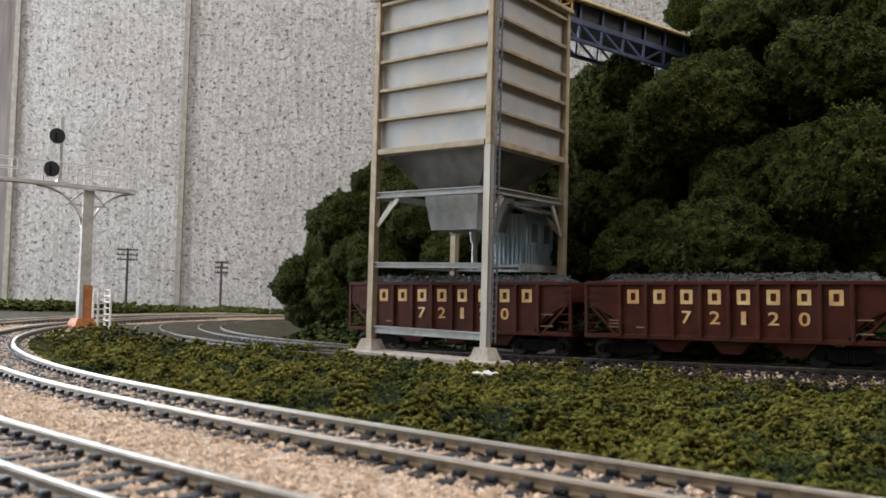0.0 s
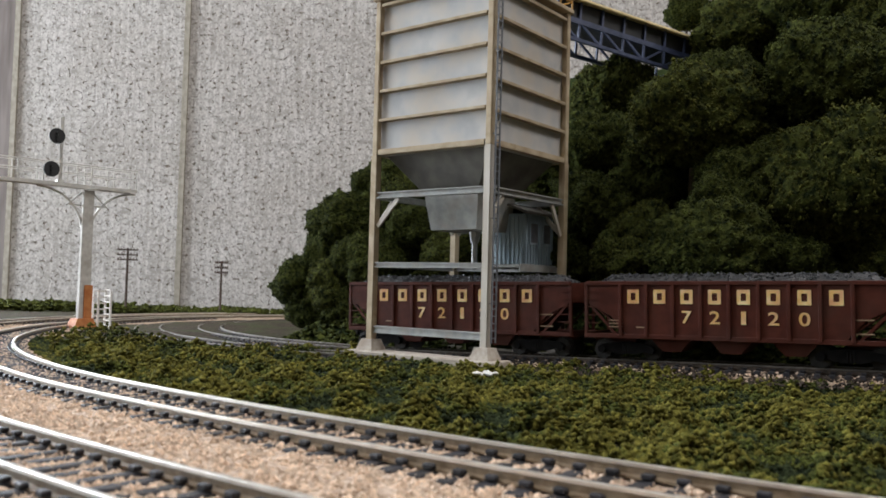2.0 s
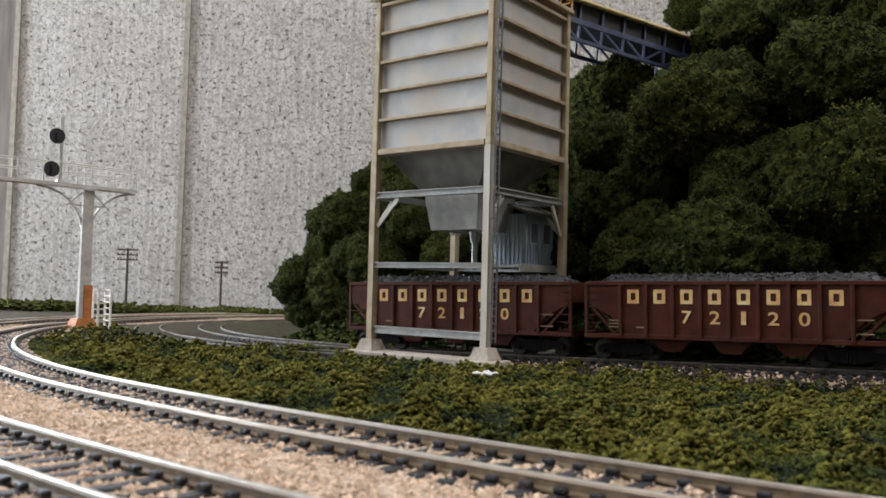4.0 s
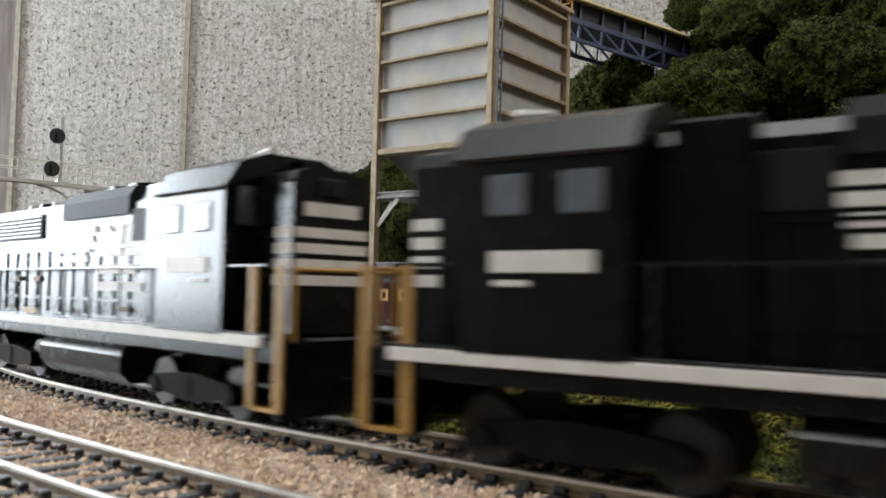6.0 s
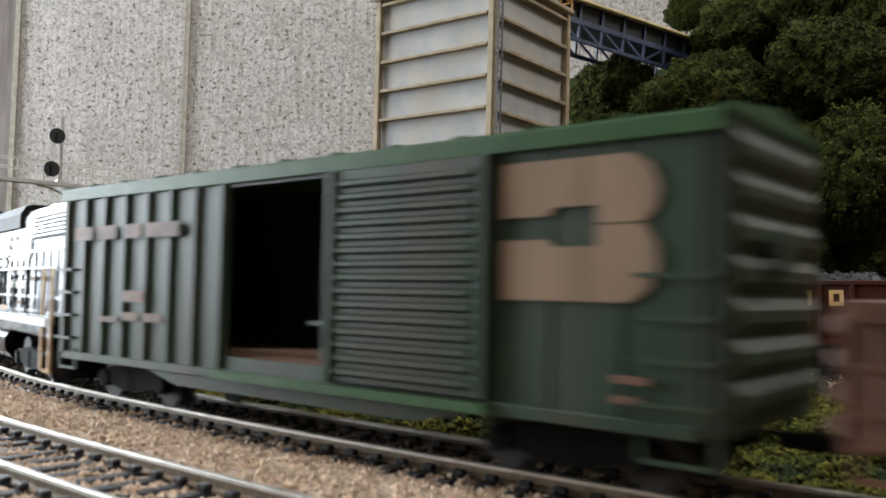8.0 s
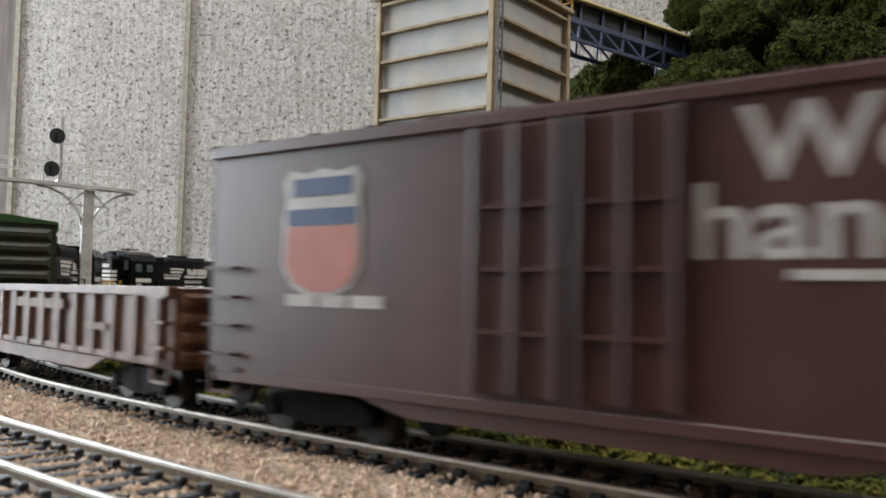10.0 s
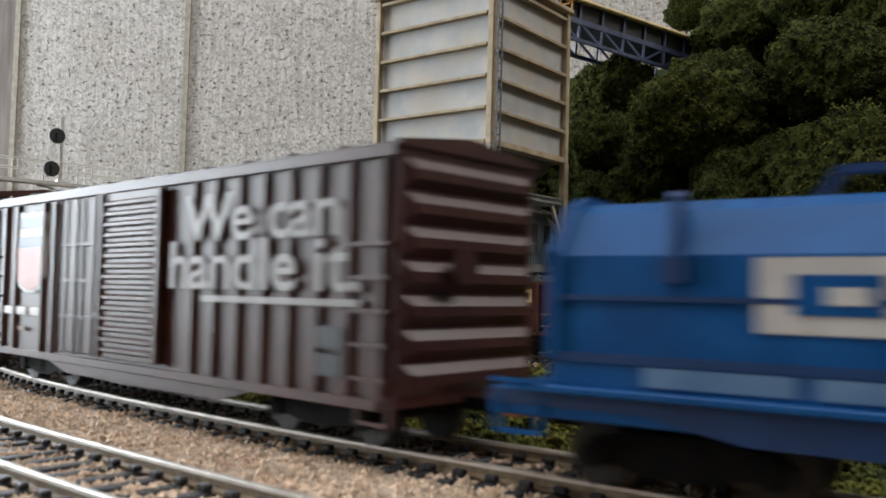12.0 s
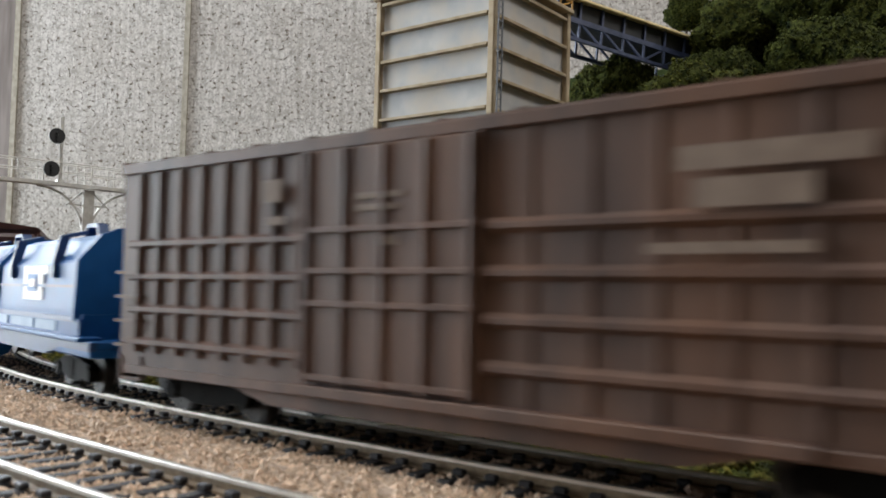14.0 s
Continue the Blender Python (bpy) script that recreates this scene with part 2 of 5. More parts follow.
# ---- mesh tools ----
class Solid:
    """Collects boxes, tubes, bars and blobs, in units of the plan, for one mesh."""

    def __init__(self):
        self.v, self.f = [], []

    def add(self, vs, fs):
        k = len(self.v)
        self.v.extend(tuple(p) for p in vs)
        self.f.extend(tuple(i + k for i in f) for f in fs)
        return self

    def hexa(self, a, b):
        """Two rings of four corners, joined."""
        self.add(list(a) + list(b), [(3, 2, 1, 0), (4, 5, 6, 7), (0, 1, 5, 4), (1, 2, 6, 5), (2, 3, 7, 6), (3, 0, 4, 7)])
        return self

    def box(self, x0, x1, y0, y1, z0, z1, c=0.0):
        """A box; c: chamfer of its upright edges and rims."""
        x0, x1, y0, y1, z0, z1 = min(x0, x1), max(x0, x1), min(y0, y1), max(y0, y1), min(z0, z1), max(z0, z1)
        if c <= 0:
            return self.hexa([(x0, y0, z0), (x1, y0, z0), (x1, y1, z0), (x0, y1, z0)], [(x0, y0, z1), (x1, y0, z1), (x1, y1, z1), (x0, y1, z1)])
        c = min(c, (x1 - x0) * .45, (y1 - y0) * .45, (z1 - z0) * .45)
        rings = []
        for z, i in ((z0, c), (z0 + c, 0), (z1 - c, 0), (z1, c)):
            rings.append([(x0 + c, y0 + i, z), (x1 - c, y0 + i, z), (x1 - i, y0 + c, z), (x1 - i, y1 - c, z), (x1 - c, y1 - i, z), (x0 + c, y1 - i, z), (x0 + i, y1 - c, z), (x0 + i, y0 + c, z)])
        return self.loft(rings)

    def loft(self, rings, closed=True):
        n = len(rings[0])
        vs = [p for r in rings for p in r]
        fs = []
        for k in range(len(rings) - 1):
            for i in range(n):
                j = (i + 1) % n
                fs.append((k * n + i, k * n + j, (k + 1) * n + j, (k + 1) * n + i))
        if closed:
            fs.append(tuple(reversed(range(n))))
            fs.append(tuple((len(rings) - 1) * n + i for i in range(n)))
        return self.add(vs, fs)

    def tube(self, p, q, r, r2=None, n=8):
        p, q = Vector(p), Vector(q)
        d = (q - p).normalized()
        a = d.orthogonal().normalized()
        b = d.cross(a)
        ring = lambda c, rr: [c + a * (rr * math.cos(2 * math.pi * i / n)) + b * (rr * math.sin(2 * math.pi * i / n)) for i in range(n)]
        return self.loft([ring(p, r), ring(q, r if r2 is None else r2)])

    def bar(self, p, q, w, h, up=(0, 0, 1)):
        """A square bar from p to q, w wide and h high."""
        p, q, up = Vector(p), Vector(q), Vector(up)
        d = (q - p).normalized()
        s = d.cross(up)
        if s.length < 1e-4:
            s = d.cross(Vector((1, 0, 0)))
        s.normalize()
        t = s.cross(d).normalized()
        ring = lambda c: [c - s * (w / 2) - t * (h / 2), c + s * (w / 2) - t * (h / 2), c + s * (w / 2) + t * (h / 2), c - s * (w / 2) + t * (h / 2)]
        return self.loft([ring(p), ring(q)])

    def prism(self, outline, y0, y1):
        """An outline of (x, z), drawn out from y0 to y1."""
        return self.loft([[(x, y0, z) for x, z in outline], [(x, y1, z) for x, z in outline]])

    def slab(self, outline, x0, x1):
        """An outline of (y, z), drawn out from x0 to x1."""
        return self.loft([[(x0, y, z) for y, z in outline], [(x1, y, z) for y, z in outline]])

    def blob(self, c, r, rng, squash=1.0):
        """A rough lump: an octahedron cut once, with uneven corners."""
        base = [(1, 0, 0), (-1, 0, 0), (0, 1, 0), (0, -1, 0), (0, 0, 1), (0, 0, -1)]
        a = rng.random() * 6.28
        ca, sa = math.cos(a), math.sin(a)
        vs = []
        for x, y, z in base:
            k = r * (0.65 + 0.7 * rng.random())
            x, y, z = x + rng.uniform(-.35, .35), y + rng.uniform(-.35, .35), z + rng.uniform(-.35, .35)
            vs.append((c[0] + k * (ca * x - sa * y), c[1] + k * (sa * x + ca * y), c[2] + k * z * squash))
        return self.add(vs, [(0, 2, 4), (2, 1, 4), (1, 3, 4), (3, 0, 4), (2, 0, 5), (1, 2, 5), (3, 1, 5), (0, 3, 5)])

    def mesh(self, name, material, smooth=False):
        me = bpy.data.meshes.new(name)
        me.from_pydata([(x * U, y * U, z * U) for x, y, z in self.v], [], self.f)
        if isinstance(material, (list, tuple)):
            for m in material:
                me.materials.append(m)
        else:
            me.materials.append(material)
        bm = bmesh.new()
        bm.from_mesh(me)
        bmesh.ops.recalc_face_normals(bm, faces=bm.faces)
        bm.to_mesh(me)
        bm.free()
        if smooth:
            me.polygons.foreach_set("use_smooth", [True] * len(me.polygons))
        return me


def part(name, solid, material, parent=None, label="", smooth=False):
    """Links a solid as one mesh object, under a thing or a part."""
    ob = new(name, solid.mesh(name, material, smooth))
    ob.parent = parent
    return tagged(ob, label)


def thing(name, label, category, at=(0, 0, 0), turn=0.0, group="", kind=""):
    """An Empty at the base of a thing; at: place in units, turn: degrees."""
    ob = new(name)
    ob.empty_display_size = 0.01
    ob.matrix_basis = pose(at[0] * U, at[1] * U, at[2] * U, 0, 0, turn)
    return tagged(ob, label, category, group, kind)


def lettering(name, words, size, width, at, parent, material, deep=0.25, facing=1, gap=1.0):
    """Words in the built-in font on a car's side, drawn out to the given width; at: centre (x, y, z)."""
    cu = bpy.data.curves.new(name, "FONT")
    cu.body, cu.size, cu.align_x, cu.align_y = words, 1.0, "CENTER", "CENTER"
    cu.extrude, cu.offset, cu.space_character = 0.02, 0.012, gap
    tmp = new(name, cu)
    bpy.context.view_layer.update()
    me = bpy.data.meshes.new_from_object(tmp)
    bpy.data.objects.remove(tmp)
    xs = [v.co.x for v in me.vertices]
    ys = [v.co.y for v in me.vertices]
    kx, ky = width / (max(xs) - min(xs)), size / (max(ys) - min(ys))
    cx, cy = (max(xs) + min(xs)) / 2, (max(ys) + min(ys)) / 2
    for v in me.vertices:
        x, y, z = v.co
        v.co = ((at[0] - facing * (x - cx) * kx) * U, (at[1] + facing * z / 0.02 * deep) * U, (at[2] + (y - cy) * ky) * U)
    # one mesh a letter: loose pieces whose widths overlap belong together
    bm = bmesh.new()
    bm.from_mesh(me)
    seen, pieces = set(), []
    for v0 in bm.verts:
        if v0 in seen:
            continue
        stack, piece = [v0], []
        seen.add(v0)
        while stack:
            v = stack.pop()
            piece.append(v)
            for e in v.link_edges:
                w = e.other_vert(v)
                if w not in seen:
                    seen.add(w)
                    stack.append(w)
        pieces.append(piece)
    letters = []
    for piece in sorted(pieces, key=lambda p: min(v.co.x for v in p)):
        lo, hi = min(v.co.x for v in piece), max(v.co.x for v in piece)
        if letters and lo < letters[-1][1] - 0.3 * (hi - lo):
            letters[-1][2].extend(piece)
            letters[-1][1] = max(hi, letters[-1][1])
        else:
            letters.append([lo, hi, list(piece)])
    for lo, hi, vs in letters:
        index = {v: i for i, v in enumerate(vs)}
        faces = {f for v in vs for f in v.link_faces}
        lm = bpy.data.meshes.new(name)
        lm.from_pydata([v.co[:] for v in vs], [], [[index[v] for v in f.verts] for f in faces])
        lm.materials.append(material)
        ob = new(name, lm)
        ob.parent = parent
    bm.free()


# ---- the lines of the tracks ----
C2, R2 = Vector((316.9, 633.9)), 576.5
TH = -2.334
R1 = 1258.8
C1 = C2 - Vector((math.cos(TH), math.sin(TH))) * (R1 - R2)
S3, R3 = 390.0, 300.0
TH3 = TH - S3 / R2
C3 = C2 + Vector((math.cos(TH3), math.sin(TH3))) * (R2 - R3)
GRADE = 0.010


def main_line(s, off=0.0):
    """Place and heading on the main line, s units past its first change of curve; off: outwards from the curve's centre."""
    c, r, a = (C2, R2, TH - s / R2) if s > 0 else (C1, R1, TH - s / R1)
    if s > S3:
        c, r, a = C3, R3, TH3 - (s - S3) / R3
    q = max(-420.0, min(420.0, s))
    return Vector((c.x + (r + off) * math.cos(a), c.y + (r + off) * math.sin(a), -GRADE * q)), a - math.pi / 2


def near_main(x, y):
    """Offset from the main line's centre line, outwards."""
    p = Vector((x, y))
    a = math.atan2(y - C2.y, x - C2.x)
    turn = (TH - a + math.pi) % (2 * math.pi) - math.pi
    if turn < 0:
        return (p - C1).length - R1
    if turn * R2 > S3:
        return (p - C3).length - R3
    return (p - C2).length - R2


COAL_A, COAL_B = Vector((160.0, 344.0, -1.9)), Vector((-48.0, 467.0, -7.4))
COAL_D = (COAL_B - COAL_A).normalized()
COAL_N = Vector((-COAL_D.y, COAL_D.x, 0)).normalized()        # towards the camera
COAL_O = COAL_A - COAL_N * 15.0                                # the centre line lies behind the cars' near sides
COAL_RUN = 262.0
COAL_R = 260.0


def coal_line(s, off=0.0):
    """Place and heading on the loading track, s units past the first hopper's lettering; straight, then curving away."""
    h = math.atan2(COAL_D.y, COAL_D.x)
    z = COAL_A.z + COAL_D.z * max(-120.0, min(s, 250.0))
    if s <= COAL_RUN:
        p = COAL_O + COAL_D * s + COAL_N * off
        return Vector((p.x, p.y, z)), h
    e = COAL_O + COAL_D * COAL_RUN
    c = e - COAL_N * COAL_R
    a = (s - COAL_RUN) / COAL_R
    k = math.atan2(COAL_N.y, COAL_N.x) - a
    return Vector((c.x + (COAL_R + off) * math.cos(k), c.y + (COAL_R + off) * math.sin(k), z)), h - a

# ---- the room ----
GROUND = -11.3


def room():
    def slab_of(name, x0, x1, y0, y1, z0, z1, material, label, category):
        s = Solid().box(x0 / U, x1 / U, y0 / U, y1 / U, z0 / U, z1 / U)
        return tagged(part(name, s, material), label, category, kind="structure")
    slab_of("floor", -1.75, 2.3, -1.8, 1.25, -1.16, -1.10, M_PLAIN, "plain brown room floor under the layout", "floor")
    slab_of("ceiling", -1.75, 2.3, -1.8, 1.25, 1.50, 1.56, M_CEIL, "plain pale room ceiling above the layout", "ceiling")
    slab_of("wall_east", 2.24, 2.30, -1.8, 1.16, -1.10, 1.50, M_PLAIN, "plain beige room wall", "wall")
    slab_of("wall_south", -1.75, 2.24, -1.8, -1.74, -1.10, 1.50, M_PLAIN, "plain beige room wall", "wall")
    # the side wall and the back wall, open at the corner window
    w = Solid()
    w.box(-1.74 / U, -1.68 / U, -1.74 / U, 0.38 / U, -1.10 / U, 1.50 / U)
    w.box(-1.74 / U, -1.68 / U, 1.10 / U, 1.25 / U, -1.10 / U, 1.50 / U)
    w.box(-1.74 / U, -1.68 / U, 0.38 / U, 1.10 / U, -1.10 / U, -0.17 / U)
    w.box(-1.74 / U, -1.68 / U, 0.38 / U, 1.10 / U, 0.77 / U, 1.50 / U)
    tagged(part("wall_west", w, M_PLAIN), "plain brown room wall with a window opening", "wall", kind="structure")
    n = Solid()
    n.box(-1.68 / U, -1.57 / U, 1.19 / U, 1.25 / U, -1.10 / U, 1.50 / U)
    n.box(-0.68 / U, 2.24 / U, 1.19 / U, 1.25 / U, -1.10 / U, 1.50 / U)
    n.box(-1.57 / U, -0.68 / U, 1.19 / U, 1.25 / U, -1.10 / U, -0.17 / U)
    n.box(-1.57 / U, -0.68 / U, 1.19 / U, 1.25 / U, 0.77 / U, 1.50 / U)
    back = tagged(part("wall_north", n, M_SEAM), "wall behind the layout lined with pitted stone-like panels", "wall", kind="structure")
    Y = 950 * U + 0.12
    k = Y / (950 * U)
    seams = [-626.0, -490.0 * k, -297.0 * k, 30.0, 360.0, 690.0, 1020.0, 1350.0, 1680.0, 2050.0]
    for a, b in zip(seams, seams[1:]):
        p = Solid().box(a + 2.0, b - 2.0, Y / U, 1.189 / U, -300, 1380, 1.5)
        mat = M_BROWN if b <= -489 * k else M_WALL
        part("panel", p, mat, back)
    for a in seams[1:-1]:
        wide = 3.6
        part("batten", Solid().slab([(Y / U - 2.5, -300), (Y / U - 2.5, 1380), (1.189 / U, 1380), (1.189 / U, -300)], a - wide, a - 1.2)
             .slab([(Y / U - 4, -300), (Y / U - 4, 1380), (1.189 / U, 1380), (1.189 / U, -300)], a - 0.6, a + wide), M_SEAM, back)
    # bench top that carries the layout
    tagged(part("bench_top", Solid().box(-1.40 / U, 2.0 / U, -0.25 / U, 1.05 / U, -60, GROUND - 3.0), M_SOIL), "wooden bench top carrying the layout", "bench", kind="structure")
    legs = Solid()
    for x in (-1.3, 0.3, 1.9):
        for y in (-0.15, 0.95):
            legs.box((x - .04) / U, (x + .04) / U, (y - .04) / U, (y + .04) / U, -1.10 / U, -60)
    tagged(part("bench_frame", legs, M_WOOD), "plain timber legs under the bench top", "bench", kind="structure")


room()


def ground_height(x, y):
    """The layout's earth: it lies higher beside the main line, falls towards the loading track, and has uneven mounds."""
    q = max(0.0, min(1.0, (-near_main(x, y) - 60.0) / 90.0))
    rise = 3.3 * (1 - q * q * (3 - 2 * q))
    h = GROUND + rise + 1.3 * max(-.3, noise.noise(Vector((x * 0.022, y * 0.022, 3.0)))) + 0.7 * noise.noise(Vector((x * 0.07, y * 0.07, 7.0)))
    return h


def ground():
    n, m = 150, 130
    x0, x1, y0, y1 = -1100.0, 1800.0, -225.0, 940.0
    s = Solid()
    vs = []
    for j in range(m + 1):
        v = y0 + (y1 - y0) * (j / m) ** 1.25
        for i in range(n + 1):
            q = 2 * i / n - 1
            u = 100 + (abs(q) ** 1.5) * math.copysign(1, q) * (1200 if q < 0 else 1720)
            vs.append((u, v, ground_height(u, v)))
    fs = [(j * (n + 1) + i, j * (n + 1) + i + 1, (j + 1) * (n + 1) + i + 1, (j + 1) * (n + 1) + i) for j in range(m) for i in range(n)]
    s.add(vs, fs)
    return tagged(part("ground", s, M_SOIL, smooth=True), "dark soil ground of the layout under green turf", "ground", kind="structure")


ground()


# ---- tracks ----
RAIL_PROFILE = [(-1.25, -2.3), (1.25, -2.3), (1.25, -1.95), (0.35, -1.7), (0.3, -0.75), (0.55, -0.6), (0.55, -0.08), (0.4, 0.0), (-0.4, 0.0), (-0.55, -0.08), (-0.55, -0.6), (-0.3, -0.75), (-0.35, -1.7), (-1.25, -1.95)]


def track(name, line, off, s0, s1, inner, outer, bed_mat, label, step=5.0, ties_from=None, ties_to=None, web=M_RUSTRAIL, crown=M_RAIL):
    root = thing(name, label, "railway track", kind="structure")
    count = int((s1 - s0) / step)
    stations = [s0 + (s1 - s0) * i / count for i in range(count + 1)]
    # ballast shoulder
    prof = [(-inner - 7, GROUND - 2.5), (-inner, -2.75), (outer, -2.75), (outer + 7, GROUND - 2.5)]
    s = Solid()
    rings = []
    for q in stations[::2]:
        ring = []
        for o, z in prof:
            p, _ = line(q, off + o)
            ring.append((p.x, p.y, z if z < -5 else p.z + z))
        rings.append(ring)
    part("ballast_bed", s.loft(rings), bed_mat, root, smooth=False)
    for side in (-1, 1):
        web_s, head = Solid(), Solid()
        rw, rh = [], []
        for q in stations:
            w, h = [], []
            for o, z in RAIL_PROFILE:
                p, _ = line(q, off + side * 8.3 + o)
                (w if z < -0.65 else h).append((p.x, p.y, p.z + z))
            rw.append(w)
            rh.append(h)
        rail = part("rail", web_s.loft(rw), web, root)
        part("rail_head", head.loft(rh), crown, rail, "worn shiny nickel rail head" if crown is M_RAIL else "dull worn rail head")
    tie = Solid().box(-1.3, 1.3, -14.2, 14.2, -4.2, -2.15, 0.3)
    for y in (-9.9, -6.7, 6.7, 9.9):
        tie.box(-1.0, 1.0, y - 0.7, y + 0.7, -2.0, -1.1, 0.2)
    me = tie.mesh("tie", M_TIE)
    # ties far out of the way are joined in one piece
    rest = Solid()
    q = s0
    while q < ties_from - 8:
        p, h = line(q, off)
        c, s_ = math.cos(h), math.sin(h)
        w = [(p.x + a * c - b * s_, p.y + a * s_ + b * c) for a, b in ((-1.25, -14.2), (1.25, -14.2), (1.25, 14.2), (-1.25, 14.2))]
        rest.hexa([(x, y, p.z - 4.2) for x, y in w], [(x, y, p.z - 2.35) for x, y in w])
        q += 5.8
    if rest.v:
        tagged(part("further_ties", rest, M_TIE, root), kind="stuff")
    q = ties_from
    while q < (s1 if ties_to is None else ties_to):
        p, h = line(q, off)
        ob = new("tie", me)
        ob.parent = root
        ob.matrix_basis = pose(p.x * U, p.y * U, p.z * U, 0, 0, math.degrees(h) + random.uniform(-1.5, 1.5))
        q += 5.8
    return root


track("main_track", main_line, 0.0, -2300, 1250, 15, 22, M_BEDDING, "curved main line track with nickel rails on pink ballast", ties_from=-260, ties_to=600)
track("near_track", main_line, 48.5, -800, 900, 26.4, 15, M_BEDDING, "second curved track with black ties on pink ballast", ties_from=-200, ties_to=560)
track("loading_track", coal_line, 0.0, -300, 900, 13, 13, M_GREYBED, "coal loading track on dark grey ballast", ties_from=-260, ties_to=640, web=M_DULLWEB, crown=M_DULLRAIL)
track("inner_loop_track", coal_line, 44.0, 190, 900, 13, 13, M_GREYBED, "dull inner loop track on dark grey ballast", ties_from=190, ties_to=640, web=M_DULLWEB, crown=M_DULLRAIL)


# ---- coal loading tower ----
TA, TB = 70.0, 72.0          # depth and width between the corner posts
TOWER_AT, TOWER_TURN = (20.8, 395.0, -9.0), 52.2


def tower():
    g = -TOWER_AT[2]           # rail-head level above the tower's own base
    root = thing("loading_tower", "weathered tan and grey steel coal loading tower straddling the track", "loading tower", TOWER_AT, TOWER_TURN)
    top, low = 178 + g, 95 + g
    # corner posts: paler below the bin
    for x, y in ((0, 0), (TA, 0), (0, TB), (TA, TB)):
        w = 1.75
        part("post", Solid().box(x - w, x + w, y - w, y - w + .6, g - .5, low).box(x - w, x + w, y + w - .6, y + w, g - .5, low).box(x - .5, x + .5, y - w + .6, y + w - .6, g - .5, low)
             .box(x - w - .2, x - w + .4, y - w, y + w, g - .5, low).box(x + w - .4, x + w + .2, y - w, y + w, g - .5, low),
             M_POST if (x, y) == (0, 0) else M_TOWERFRAME, root, "pale steel post with rust streaks" if (x, y) == (0, 0) else "")
        foot = Solid().hexa([(x - 6.5, y - 6.5, g - 8.5), (x + 6.5, y - 6.5, g - 8.5), (x + 6.5, y + 6.5, g - 8.5), (x - 6.5, y + 6.5, g - 8.5)],
                            [(x - 3.6, y - 3.6, g - .3), (x + 3.6, y - 3.6, g - .3), (x + 3.6, y + 3.6, g - .3), (x - 3.6, y + 3.6, g - .3)])
        part("footing", foot, M_CONCRETE, root, "tapered concrete footing")
    for x in (0, TA):
        part("footing_strip", Solid().box(x - 8, x + 8, -10, TB + 10, -3.5, g - 6.0, 0.6), M_CONCRETE, root, "low concrete strip between the footings")
    # bin: plates set back between ribs
    e = 1.4
    part("bin_body", Solid().box(e, TA - e, e, TB - e, low, top - 2, 0.5), M_TOWERSKIN, root, "weathered grey sheet steel bin")
    for x, y in ((0, 0), (TA, 0), (0, TB), (TA, TB)):
        part("corner_angle", Solid().box(x - 1.7, x + 1.7, y - 1.7, y + 1.7, low, top, 0.4), M_TOWERFRAME, root)
    k = 0
    level = low
    while level < top:
        hh = 2.6 if k == 0 else 1.3
        for a in (0, 1):
            for near in (0, 1):
                r = Solid()
                z = level - (1.5 if a == 0 and k else 0.0)
                if a == 0:
                    y = -1.6 if near == 0 else TB - 1.2
                    r.box(2.4, TA - 2.4, y, y + 2.8, z, z + 0.5).box(2.4, TA - 2.4, y, y + 0.5, z, z + hh).box(2.4, TA - 2.4, y, y + 2.8, z + hh, z + hh + .3)
                else:
                    x = -1.6 if near == 0 else TA - 1.2
                    r.box(x, x + 2.8, 2.4, TB - 2.4, z, z + 0.5).box(x, x + 0.5, 2.4, TB - 2.4, z, z + hh).box(x, x + 2.8, 2.4, TB - 2.4, z + hh, z + hh + .3)
                part("rib", r, M_TOWERFRAME, root)
        level += 17.4 if k == 0 else 15.2
        k += 1
    part("bin_roof", Solid().box(-3, TA + 3, -3, TB + 3, top - 1.5, top + 1.0, 0.4).box(6, TA - 6, 6, TB - 6, top + 1, top + 4, 0.6), M_TOWERFRAME, root)
    rail = Solid()
    for z in (top + 5, top + 9):
        rail.tube((-2, -2, z), (TA + 2, -2, z), .5).tube((-2, -2, z), (-2, TB + 2, z), .5).tube((TA + 2, -2, z), (TA + 2, TB + 2, z), .5)
    for i in range(7):
        rail.tube((-2 + i * (TA + 4) / 6, -2, top), (-2 + i * (TA + 4) / 6, -2, top + 9), .5).tube((-2, -2 + i * (TB + 4) / 6, top), (-2, -2 + i * (TB + 4) / 6, top + 9), .5)
    part("roof_railing", rail, M_YELLOW, root, "thin yellow roof railing")
    # feed hopper under the bin
    c = (TA / 2, TB / 2)

    def rect(w, h, z):
        return [(c[0] - w, c[1] - h, z), (c[0] + w, c[1] - h, z), (c[0] + w, c[1] + h, z), (c[0] - w, c[1] + h, z)]
    part("feed_hopper", Solid().loft([rect(TA / 2 - 4, TB / 2 - 4, low), rect(20, 20, low - 15.5), rect(16, 16, low - 20)]), M_DARKSHEET, root, "dark grey sheet steel feed hopper with darker blotches")
    part("chute_box", Solid().loft([rect(17, 17, low - 20), rect(17, 17, low - 22), rect(14.5, 14.5, low - 38)]), M_GREYSTEEL, root, "pale grey chute box")
    part("chute_pipe", Solid().tube((c[0] + 2, c[1] - 2, low - 38), (c[0] + 2, c[1] - 2, low - 44), 3.4, 2.2).tube((c[0] + 2, c[1] - 2, low - 44), (c[0] + 2, c[1] - 2, low - 58), 1.5), M_GREYSTEEL, root)
